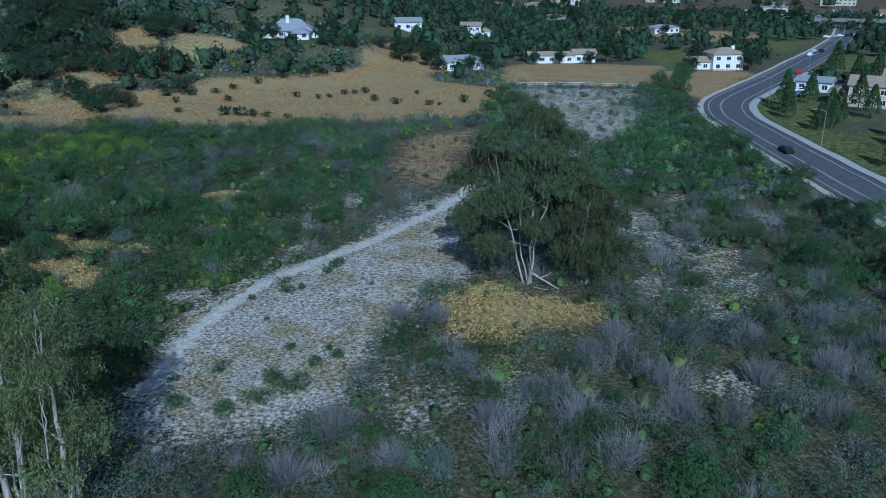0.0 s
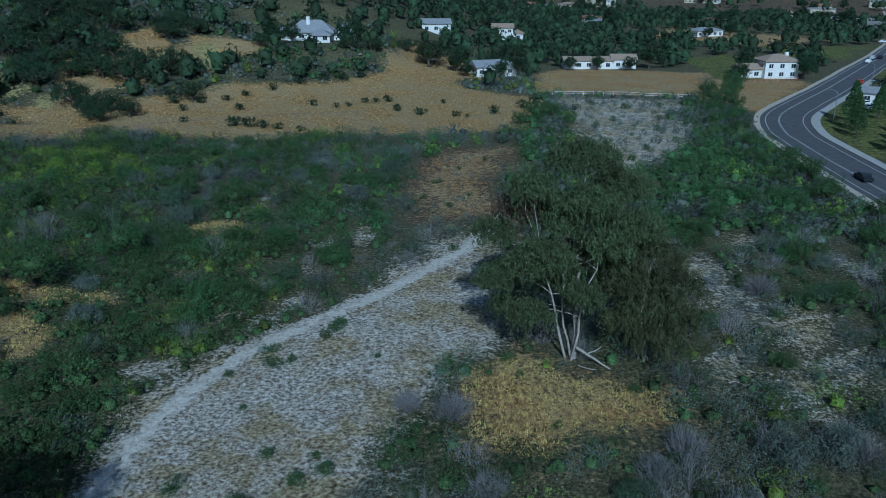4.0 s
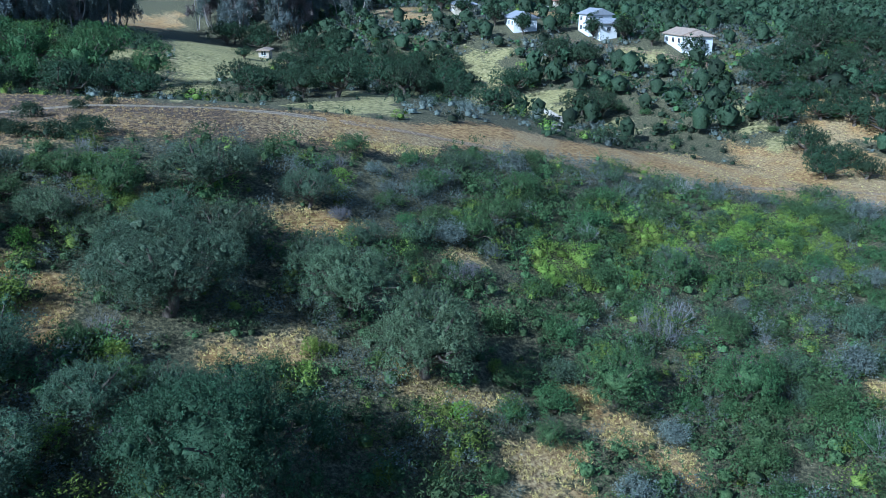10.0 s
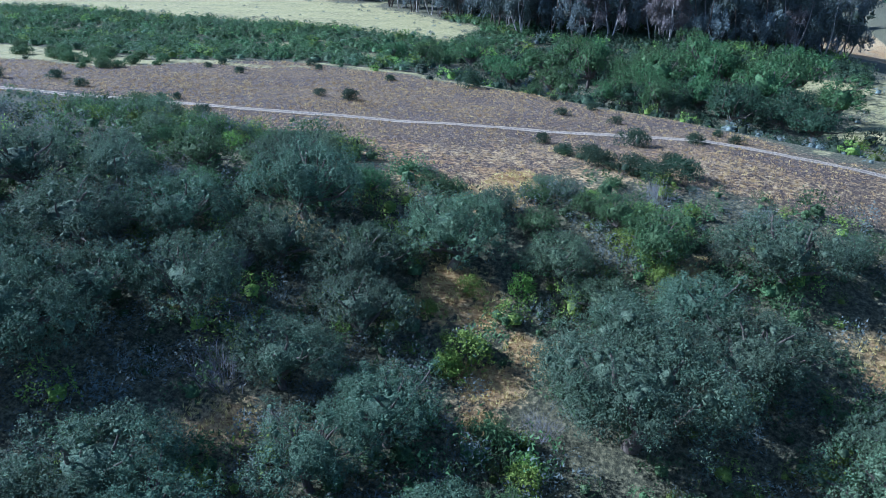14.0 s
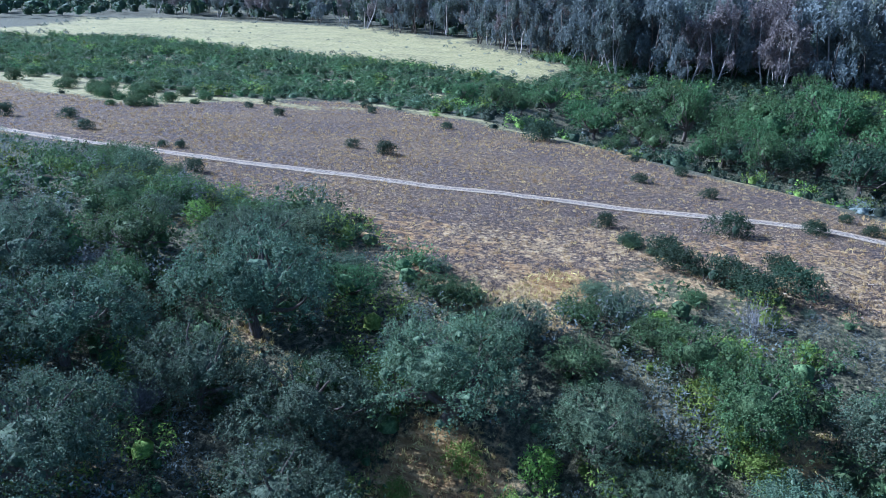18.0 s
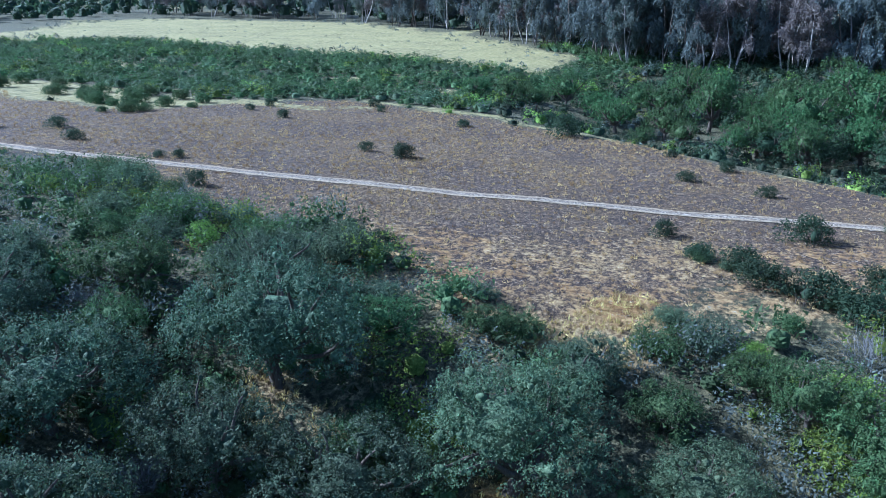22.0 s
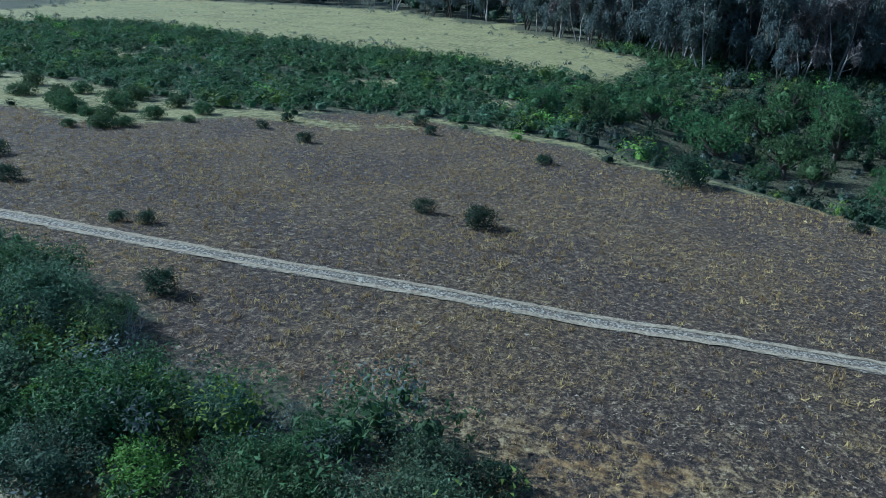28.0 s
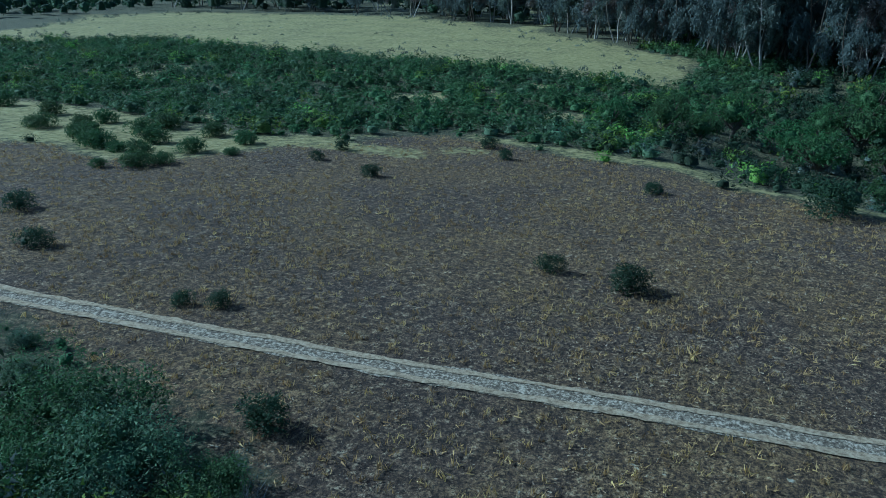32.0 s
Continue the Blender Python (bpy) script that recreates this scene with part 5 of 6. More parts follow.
keep = (b > 0.5) & (dist_to(TRACK_MESA, x, y, False) > 0.2) & (u < 0.10 + 1.2 * (nz - 0.33))
scatter("bleached_thatch", chip, x[keep], y[keep], 0.5 + 1.1 * u[keep], M_CHIP, "scraps of bleached thatch lying over dark soil", "litter", (0.4, 0.8), 0.0, 92)
x, y, u = spread((-146, -4, -108, 64), 0.30, 63)
keep = (cover(x, y)[0] > 0.5) & (u < 0.05 + 1.3 * (vnoise(x, y, 5, 64, 3) - 0.34))
scatter("straw_scraps", [c_[:9] for c_ in chip], x[keep], y[keep], 0.34 + 0.55 * u[keep], M_CHIP, "small scraps of pale straw over dark soil", "litter", (0.3, 0.6), 0.0, 63)
x, y, u = spread((-34, 52, 36, 140), 0.55, 94)
b, g, v, p, lw = cover(x, y)
keep = (v > 0.4) & (u < 0.5)
scatter("gravel", chip, x[keep], y[keep], 0.6 + u[keep], M_STONE, "pale stones and thatch strewn over the flat", "gravel", (0.6, 1.2), 0.0, 94)
x, y, u = spread((-104, 36, 34, 140), 0.42, 95)
b, g, v, p, lw = cover(x, y)
keep = (g > 0.45) & (u < 0.85)
scatter("golden_grass", blade, x[keep], y[keep], 0.8 + 0.7 * u[keep], M_STRAW, "golden dry grass in clearings between the oaks", "grass", seed=95)
x, y, u = spread((-130, 190, 30, 310), 1.3, 96)
b, g, v, p, lw = cover(x, y)
keep = (g > 0.45) & (u < 0.8)
scatter("field_grass", blade, x[keep], y[keep], 0.7 + 0.8 * u[keep], M_STRAW, "golden dry grass across the valley field", "grass", seed=96)


# ---- eucalyptus ----
def euc_tree(name, seed, tall, spread_, clumps, per, leaf, label, group="", mats=(None, None), stems=3, low=0.25, girth=0.0128):
    """Pale forked trunks and hanging sprays of slim leaves."""
    r = np.random.default_rng(seed)
    t = empty(name, Matrix(), label, "tree", group)
    limbs, tips = [], []
    for s in range(stems):
        a = 2 * math.pi * s / stems + r.uniform(-0.5, 0.5)
        top = np.array((spread_ * 0.45 * math.cos(a), spread_ * 0.45 * math.sin(a), tall * r.uniform(0.72, 0.92)))
        foot = np.array((0.35 * math.cos(a), 0.35 * math.sin(a), -0.5))
        path = bent(r, foot, top, 8, 0.08)
        limbs.append((path, np.linspace(girth, girth * 0.2, 8) * tall))
        for k in range(9 if girth > 0.0125 else 6):
            p = path[r.integers(2, 8)]
            b = r.uniform(0, 2 * math.pi)
            e = p + np.array((math.cos(b), math.sin(b), r.uniform(0.05, 0.7))) * spread_ * r.uniform(0.3, 0.62)
            e[2] = min(e[2], tall * 0.96)
            limbs.append((bent(r, p, e, 5, 0.12), np.linspace(girth * 0.35, girth * 0.08, 5) * tall))
            tips += [e, p + (e - p) * 0.6]
        tips += [top, path[-2]]
    part("trunk", limbs_mesh("trunk", limbs, mats[1] or M_PALE, 6 if girth > 0.0125 else 4), None, t, "pale peeling trunk")
    tips = np.array(tips)
    c = tips[r.integers(0, len(tips), clumps)] + r.normal(size=(clumps, 3)) * (spread_ * 0.095, spread_ * 0.095, tall * 0.045)
    c = c[c[:, 2] > tall * low]
    pts = np.repeat(c, per, 0) + r.normal(size=(len(c) * per, 3)) * (0.05 * spread_, 0.05 * spread_, 0.035 * tall)
    part("crown", as_mesh("crown", leaf_tris(r, pts, leaf, 0.22, 1.3), mats[0] or M_EUC), None, t)
    return t


def hanging_tree(name, seed, lobes, strands, per, leaf, label, mat, stems, girth, group="", dry=()):
    """Pale forking trunks that carry lobes (x, y, z, width, height) of hanging leafy strands; dry: lobes that have browned."""
    r = np.random.default_rng(seed)
    t = empty(name, Matrix(), label, "tree", group)
    tall = max(q[2] for q in lobes)
    limbs, green, brown, trunks, tints, brown_tints = [], [], [], [], [], []
    for s in range(stems):
        lx, ly, lz, wide, high = lobes[s]
        path = bent(r, (0.4 * math.cos(2.4 * s), 0.4 * math.sin(2.4 * s), -0.5), (lx, ly, lz), 12, 0.07)
        trunks.append(path)
        limbs.append((path, np.linspace(1, 0.2, 12) ** 1.4 * girth * (1.7 if s == 0 else 0.75)))
    for i, (lx, ly, lz, wide, high) in enumerate(lobes):
        c = np.array((lx, ly, lz))
        path = trunks[i % stems]
        a = path[min(9, max(1, int(np.searchsorted(path[:, 2], lz * 0.62))))]
        limb = bent(r, a, c, 7, 0.14)
        limbs.append((limb, np.linspace(0.30, 0.10, 7) * girth))
        for _ in range(5):
            d = r.normal(size=3)
            d /= np.linalg.norm(d)
            limbs.append((bent(r, limb[r.integers(3, 7)], c + d * (wide * 0.7, wide * 0.7, abs(high) * 0.5), 5, 0.12), np.linspace(0.11, 0.03, 5) * girth))
        k = int(strands * (wide / 3.3) ** 2)
        d = r.normal(size=(k, 3))
        d /= np.linalg.norm(d, axis=1)[:, None]
        d[:, 2] = np.abs(d[:, 2]) - 0.35
        top = c + d * (wide, wide, high) * r.uniform(0.45, 1.08, (k, 1))
        fall = np.clip(r.gamma(2.2, 0.42, k), 0.3, 2.6) * min(1.15, wide / 2.4)
        f = r.uniform(0, 1, (k, per, 1))
        pts = top[:, None] + f * fall[:, None, None] * np.array((0, 0, -1.0)) + r.normal(size=(k, per, 3)) * (0.13, 0.13, 0.10) * (1.5 - f)
        (brown if i in dry else green).append(pts.reshape(-1, 3))
        shade_ = np.repeat(np.clip(r.normal(0, 0.24, k), -0.45, 0.6) + r.normal(0, 0.10), per * 3)
        (brown_tints if i in dry else tints).append(shade_)
    part("trunk", limbs_mesh("trunk", limbs, M_PALE, 6), None, t, "pale peeling trunk")
    part("crown", leafy_mesh("crown", leaf_tris(r, np.vstack(green), leaf, 0.25, 1.3), mat, (), np.concatenate(tints)), None, t)
    if brown:
        part("dry_crown", leafy_mesh("dry_crown", leaf_tris(r, np.vstack(brown), leaf, 0.25, 1.3), M_RUST, (), np.concatenate(brown_tints)), None, t, "browned hanging leaves")
    return t


big = hanging_tree("eucalyptus_tree", 21, [(0.3, 0, 21.0, 3.6, 2.6), (-4.6, -0.6, 18.6, 2.74, 2.4), (3.8, 0.4, 18.4, 3.03, 2.4), (-1.2, 1.5, 15.0, 4.16, 3.0), (-8.0, 0.3, 13.8, 2.27, 2.0), (-7.4, -0.8, 9.4, 2.55, 2.6), (-4.2, -1.8, 6.0, 2.46, 2.0), (5.4, -0.3, 14.8, 2.94, 2.4), (1.8, 2.4, 11.0, 3.21, 3.0), (-3.4, -1.5, 11.6, 3.41, 2.8), (-5.5, 2.2, 15.6, 2.65, 2.2), (1.0, -1.6, 17.4, 3.03, 2.4), (-1.5, 3.0, 8.0, 3.03, 2.6), (4.4, 2.8, 8.4, 2.84, 2.6), (-6.4, 2.0, 5.2, 2.08, 1.8), (3.0, -1.8, 13.2, 2.18, 2.0), (0.6, -2.4, 8.2, 2.18, 1.8)], 400, 24, 0.20, "tall eucalyptus with pale forked trunks and hanging leaves", M_EUC, 4, 0.20, "", (10,))
big.matrix_basis = pose(10.5, 93, ground_z(10.5, 93))
log = empty("fallen_limb", pose(11.6, 91.6, ground_z(11.6, 91.6)), "pale broken limb lying at the foot of the eucalyptus", "branch")
part("wood", limbs_mesh("wood", [(bent(np.random.default_rng(24), (-0.6, 0.6, 1.6), (2.6, -1.0, 0.12), 7, 0.06), np.linspace(0.17, 0.08, 7)), (bent(np.random.default_rng(25), (0.4, 0.2, 1.1), (1.9, 0.3, 1.9), 5, 0.1), np.linspace(0.09, 0.04, 5)), (bent(np.random.default_rng(26), (-0.4, -0.3, 0.1), (1.2, -1.4, 0.2), 5, 0.1), np.linspace(0.08, 0.03, 5))], M_PALE, 6), None, log)
side = hanging_tree("eucalyptus_tree", 22, [(0, 0, 11.6, 3.2, 2.0), (-2.2, -0.6, 9.2, 2.8, 2.2), (2.4, 0.4, 8.8, 2.9, 2.2), (0.2, 1.0, 6.6, 3.6, 2.4), (-2.6, -0.8, 5.0, 2.4, 1.8), (3.0, -0.6, 5.2, 2.7, 2.0), (0.6, -1.8, 3.8, 2.8, 1.6), (-0.6, 2.2, 3.8, 2.8, 1.8)], 340, 24, 0.19, "smaller leafy eucalyptus beside the tall one", M_EUC, 3, 0.2)
side.matrix_basis = pose(17.8, 93, ground_z(17.8, 93))
left = hanging_tree("young_tree", 23, [(0.4, 0, 11.6, 1.6, 1.3), (-1.4, 0.4, 9.6, 1.7, 1.3), (1.6, -0.4, 9.0, 1.7, 1.3), (-0.6, -1.2, 7.0, 1.8, 1.4), (1.0, 1.2, 6.0, 1.8, 1.4), (-1.6, 0.6, 4.4, 1.6, 1.2), (1.5, -0.6, 3.6, 1.5, 1.2)], 400, 16, 0.115, "slender young tree with sparse yellow-green leaves and pale stems", M_YOUNG, 3, 0.13, "young pale-stemmed trees")
left.matrix_basis = pose(-27.5, 49.5, ground_z(-27.5, 49.5), 0, 0, 20) @ Matrix.Scale(1.2, 4)
for x, y, a, k in ((-30.5, 47, 120, 1.15), (-31.5, 52.5, 250, 0.95), (-29, 45, 40, 1.25), (-34.5, 50, 200, 1.0), (-26, 46.5, 300, 1.2), (-34, 55, 80, 0.8)):
    copy_thing(left, pose(x, y, ground_z(x, y), 0, 0, a) @ Matrix.Scale(k, 4))

GROVE = []
gr = np.random.default_rng(31)
for (ax, ay), (bx, by), depth, count in (((-420, -250), (-400, -115), 40, 34), ((-400, -115), (-368, -62), 40, 24), ((-368, -62), (-315, -4), 40, 30), ((-315, -4), (-284, 24), 36, 22), ((-284, 24), (-264, 62), 40, 34), ((-264, 62), (-262, 110), 40, 30), ((-262, 110), (-285, 135), 30, 18), ((-280, 150), (-262, 205), 40, 26)):
    for k in range(count):
        f, d = gr.uniform(), gr.uniform(0, 1) ** 1.3 * depth
        nx, ny = -(by - ay), bx - ax
        q = math.hypot(nx, ny)
        GROVE.append((ax + f * (bx - ax) + nx / q * d, ay + f * (by - ay) + ny / q * d, gr.uniform(0.75, 1.2)))
# lighter, greyer leaves carry the grove's haze in their colour
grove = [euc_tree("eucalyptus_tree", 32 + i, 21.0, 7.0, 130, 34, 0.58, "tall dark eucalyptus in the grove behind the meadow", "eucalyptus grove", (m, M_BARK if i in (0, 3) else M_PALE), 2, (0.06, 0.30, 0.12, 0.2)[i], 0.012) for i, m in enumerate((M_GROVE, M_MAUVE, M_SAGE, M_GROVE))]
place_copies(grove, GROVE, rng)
drop_models(grove)


# ---- houses ----
def box_bm(bm, x0, y0, z0, x1, y1, z1):
    vs = [bm.verts.new(p) for p in ((x0, y0, z0), (x1, y0, z0), (x1, y1, z0), (x0, y1, z0), (x0, y0, z1), (x1, y0, z1), (x1, y1, z1), (x0, y1, z1))]
    for q in ((0, 3, 2, 1), (4, 5, 6, 7), (0, 1, 5, 4), (1, 2, 6, 5), (2, 3, 7, 6), (3, 0, 4, 7)):
        bm.faces.new([vs[i] for i in q])


def box(x0, y0, z0, x1, y1, z1):
    bm = bmesh.new()
    box_bm(bm, x0, y0, z0, x1, y1, z1)
    return bm


def roof_bm(x0, y0, x1, y1, z, rise, hip=True, eave=0.6, slab=0.22):
    """A hipped or gabled roof with thickness and eaves; the ridge runs along the longer side."""
    bm = bmesh.new()
    x0, y0, x1, y1 = x0 - eave, y0 - eave, x1 + eave, y1 + eave
    long_x = (x1 - x0) >= (y1 - y0)
    half = min(x1 - x0, y1 - y0) / 2
    c = half if hip else 0.0
    r0, r1 = ((x0 + c, (y0 + y1) / 2), (x1 - c, (y0 + y1) / 2)) if long_x else (((x0 + x1) / 2, y0 + c), ((x0 + x1) / 2, y1 - c))
    if abs(r1[0] - r0[0]) + abs(r1[1] - r0[1]) < 0.2:
        r1 = (r0[0] + 0.1, r0[1] + 0.1)
    lo = [bm.verts.new((a, b, z - slab)) for a, b in ((x0, y0), (x1, y0), (x1, y1), (x0, y1))]
    up = [bm.verts.new((a, b, z)) for a, b in ((x0, y0), (x1, y0), (x1, y1), (x0, y1))]
    p, q = bm.verts.new((*r0, z + rise)), bm.verts.new((*r1, z + rise))
    bm.faces.new(lo[::-1])
    for i in range(4):
        bm.faces.new((lo[i], lo[(i + 1) % 4], up[(i + 1) % 4], up[i]))
    if long_x:
        fs = ((up[0], up[1], q, p), (up[1], up[2], q), (up[2], up[3], p, q), (up[3], up[0], p))
    else:
        fs = ((up[0], up[1], p), (up[1], up[2], q, p), (up[2], up[3], q), (up[3], up[0], p, q))
    for f in fs:
        bm.faces.new(f)
    return bm


def window(parent, x, y, z, wd, ht, face):
    """A pane in a frame on a wall that faces -y, +y, -x or +x."""
    w = empty("window", pose(x, y, z, 0, 0, {"-y": 0, "+x": 90, "+y": 180, "-x": -90}[face]), "", "")
    w.parent = parent
    bm = bmesh.new()
    for q in ((-wd / 2 - 0.1, -0.06, -0.1, -wd / 2, 0.02, ht + 0.1), (wd / 2, -0.06, -0.1, wd / 2 + 0.1, 0.02, ht + 0.1), (-wd / 2, -0.06, ht, wd / 2, 0.02, ht + 0.1), (-wd / 2 - 0.15, -0.12, -0.14, wd / 2 + 0.15, 0.02, -0.003), (-0.04, -0.05, 0, 0.04, 0.02, ht)):
        box_bm(bm, *q)
    part("frame", bm, M_WHITE, w)
    part("pane", box(-wd / 2, -0.03, 0, wd / 2, 0.02, ht), M_GLASS, w)


def house(x, y, turn, wings, wall, roof, label, category="house", chimney=None, name="house", lift=0.0):
    """wings: x0, y0, x1, y1, wall height, roof rise, hipped."""
    h = empty(name, pose(x, y, ground_z(x, y) + lift, 0, 0, turn), label, category)
    for x0, y0, x1, y1, zh, rise, hip in wings:
        part("wall", box(x0, y0, -3.0, x1, y1, zh), wall, h)
        part("roof", roof_bm(x0, y0, x1, y1, zh + 0.23, rise, hip), roof, h)
        if not hip:
            long_x = (x1 - x0) >= (y1 - y0)
            bm = bmesh.new()
            for k in (0, 1):
                if long_x:
                    e = x0 if k == 0 else x1
                    bm.faces.new([bm.verts.new(v) for v in ((e, y0, zh), (e, y1, zh), (e, (y0 + y1) / 2, zh + rise * 0.95))])
                else:
                    e = y0 if k == 0 else y1
                    bm.faces.new([bm.verts.new(v) for v in ((x0, e, zh), (x1, e, zh), ((x0 + x1) / 2, e, zh + rise * 0.95))])
            part("gable", bm, wall, h)
        storeys = [0.9] if zh < 4.2 else [0.9, 3.7]
        for zz in storeys:
            for k in range(max(1, int((x1 - x0) / 3.2))):
                window(h, x0 + (k + 0.5) * (x1 - x0) / max(1, int((x1 - x0) / 3.2)), y0, zz, 1.5, 1.3, "-y")
            for k in range(max(1, int((y1 - y0) / 4.5))):
                window(h, x1, y0 + (k + 0.5) * (y1 - y0) / max(1, int((y1 - y0) / 4.5)), zz, 1.3, 1.2, "+x")
                window(h, x0, y0 + (k + 0.5) * (y1 - y0) / max(1, int((y1 - y0) / 4.5)), zz, 1.3, 1.2, "-x")
    if chimney:
        part("chimney", box(chimney[0] - 0.6, chimney[1] - 0.5, 0, chimney[0] + 0.6, chimney[1] + 0.5, chimney[2]), wall, h)
    return h


house(-56, 306, 3, [(-9, 2, 7, 11, 2.6, 4.0, True), (0, -5, 6.6, 1.98, 2.2, 1.9, True), (7.02, 3, 15, 10, 2.4, 3.2, True), (-16, 4, -9.02, 10, 2.2, 2.4, True)], M_WHITE, M_ROOF, "large white stucco house with grey hipped roofs on the hill", chimney=(-2, 5, 8.0))
house(5, 304, 20, [(-5, -4, 5, 4, 3.0, 2.0, False), (5.02, -3, 10, 3, 2.8, 1.6, False)], M_WHITE, M_ROOF, "white gabled house with grey roof under trees")
house(49, 330, 4, [(-15, -4, 3, 3, 3.0, 1.2, False), (3.02, -3, 12, 3, 3.4, 1.6, False)], M_WHITE, M_ROOF_TAN, "long low white stable building with tan roof", "stable", name="stable")
house(104, 308, 8, [(-4, -4, 8, 5, 5.8, 2.0, True), (-12, -2, -4.02, 4, 3.0, 1.6, False)], M_WHITE, M_ROOF_TAN, "two-storey white house with tan roof and red fence", chimney=(5, 0, 8.6))
house(122, 226, -30, [(-7, -6, 7, 5, 5.8, 2.2, False), (-12, -4, -7.02, 4, 3.2, 1.6, False)], M_CREAM, M_ROOF_TAN, "cream two-storey house with tan tiled roof by the road", chimney=(3, 1, 8.8))
house(126, 198, -20, [(-6, -5, 7, 5, 5.8, 2.0, False)], M_CREAM, M_ROOF_RED, "cream two-storey house with brown tiled roof", chimney=(2, 1, 8.4))
house(117, 254, -34, [(-5, -3, 5, 3, 3.0, 1.4, False)], M_WHITE, M_ROOF, "small white house beside the car park")
house(-221, 242, -25, [(-6, -4, 6, 4, 3.0, 2.0, False)], M_WHITE, M_ROOF, "white gabled hillside house with grey roof")
house(-200, 256, -20, [(-4, -4, 4, 4, 5.6, 1.8, False), (4.02, -3, 10, 3, 3.0, 1.5, False)], M_WHITE, M_ROOF, "tall white hillside house with stepped roof")
house(-168, 262, -25, [(-6, -4, 6, 4, 3.0, 1.8, False), (6.02, -3, 11, 3, 3.0, 1.4, True)], M_WHITE, M_ROOF_TAN, "cream hillside house with tan gabled roof")
house(-256, 244, -30, [(-8, -4, 8, 4, 3.0, 1.8, True)], M_CREAM, M_ROOF, "low hillside house with grey hipped roof")
house(-262, 300, -30, [(-10, -5, 10, 5, 3.4, 2.2, True)], M_CREAM, M_ROOF_RED, "large hillside house with red clay roof")
house(-237, 156, -35, [(-2.5, -1.5, 2.5, 1.5, 2.2, 0.6, False)], M_CREAM, M_ROOF_TAN, "small pale shed in a dry clearing", "shed", name="shed")
house(-16, 366, 10, [(-6, -4, 6, 4, 3.2, 1.8, False)], M_WHITE, M_ROOF, "white gabled house with grey roof among trees")
house(14, 420, 0, [(-5, -4, 5, 4, 5.6, 1.8, False), (5.02, -3, 10, 3, 3.0, 1.6, False)], M_WHITE, M_ROOF_TAN, "white two-storey house with tan roof among trees")
house(138, 212, -24, [(-7, -5, 7, 5, 5.6, 2.2, False), (7.02, -3, 12, 4, 5.2, 1.8, False)], M_CREAM, M_ROOF_TAN, "cream terraced house with steep tan roofs", chimney=(0, 2, 8.8))
house(140, 240, -32, [(-8, -5, 6, 5, 5.6, 2.2, False), (6.02, -4, 11, 3, 3.0, 1.6, False)], M_CREAM, M_ROOF_TAN, "cream terraced house with steep tan roofs", chimney=(2, 1, 8.8))
house(156, 262, -34, [(-7, -5, 7, 5, 5.6, 2.0, False)], M_WHITE, M_ROOF_TAN, "white terraced house with tan roof", chimney=(-2, 1, 8.4))
house(112, 178, -20, [(-6, -4, 6, 4, 3.0, 1.8, False)], M_CREAM, M_ROOF_TAN, "low cream house with tan roof on the lawn")
for wx, wy, wl, wh in ((262, 660, 10, 4), (340, 720, 14, 5), (200, 780, 10, 4), (410, 660, 14, 4), (300, 880, 9, 9), (480, 820, 18, 5)):
    house(wx, wy, -20, [(-wl, -6, wl, 6, wh, 0.5, True)], M_CREAM, M_ROOF, "long pale warehouse in the distant town", "warehouse", name="warehouse")
bridge = empty("road_bridge", pose(246, 500, ground_z(246, 500), 0, 0, -28), "low grey concrete road bridge over the road", "bridge")
M_GREY = plain("dark_concrete", (0.16, 0.155, 0.15), (0.27, 0.26, 0.25), 1.0, 0.9)
part("deck", box(-20, -5, 4.3, 30, 5, 5.0), M_GREY, bridge)
for yy in (-4.9, 4.6):
    part("parapet", box(-20, yy, 5.004, 30, yy + 0.3, 5.8), M_GREY, bridge)
for xx in (-20, 24):
    part("abutment", box(xx, -5.6, -2, xx + 6, 5.6, 4.29), M_GREY, bridge)
part("pier", box(5, -4, -2, 5.8, 4, 4.29), M_GREY, bridge)
garden_trees = [tree_thing("garden_tree", oak_meshes(s, 3.4, h, M_OAK2, 44, 0.8, 6, 0.28, 0.45, -0.5), "dark green garden tree beside a house", "tree", "garden trees") for s, h in ((61, 6.5), (62, 8.0))]
GARDENS = [(-62, 298, 1.0), (-44, 300, 0.9), (-70, 304, 1.2), (-40, 308, 1.1), (-2, 298, 0.9), (10, 297, 1.0), (-6, 305, 1.2), (16, 303, 1.1), (36, 322, 0.9), (46, 322, 0.8), (58, 323, 0.9), (66, 328, 1.2), (92, 302, 0.9), (114, 302, 1.0), (116, 310, 1.2), (96, 312, 1.2), (-228, 236, 1.2), (-214, 237, 1.0), (-208, 248, 1.2), (-194, 249, 1.1), (-186, 254, 1.2), (-175, 255, 1.0), (-160, 256, 1.1), (-262, 238, 1.2), (-248, 238, 1.1), (-270, 292, 1.2), (-252, 293, 1.3)]
hr = np.random.default_rng(44)
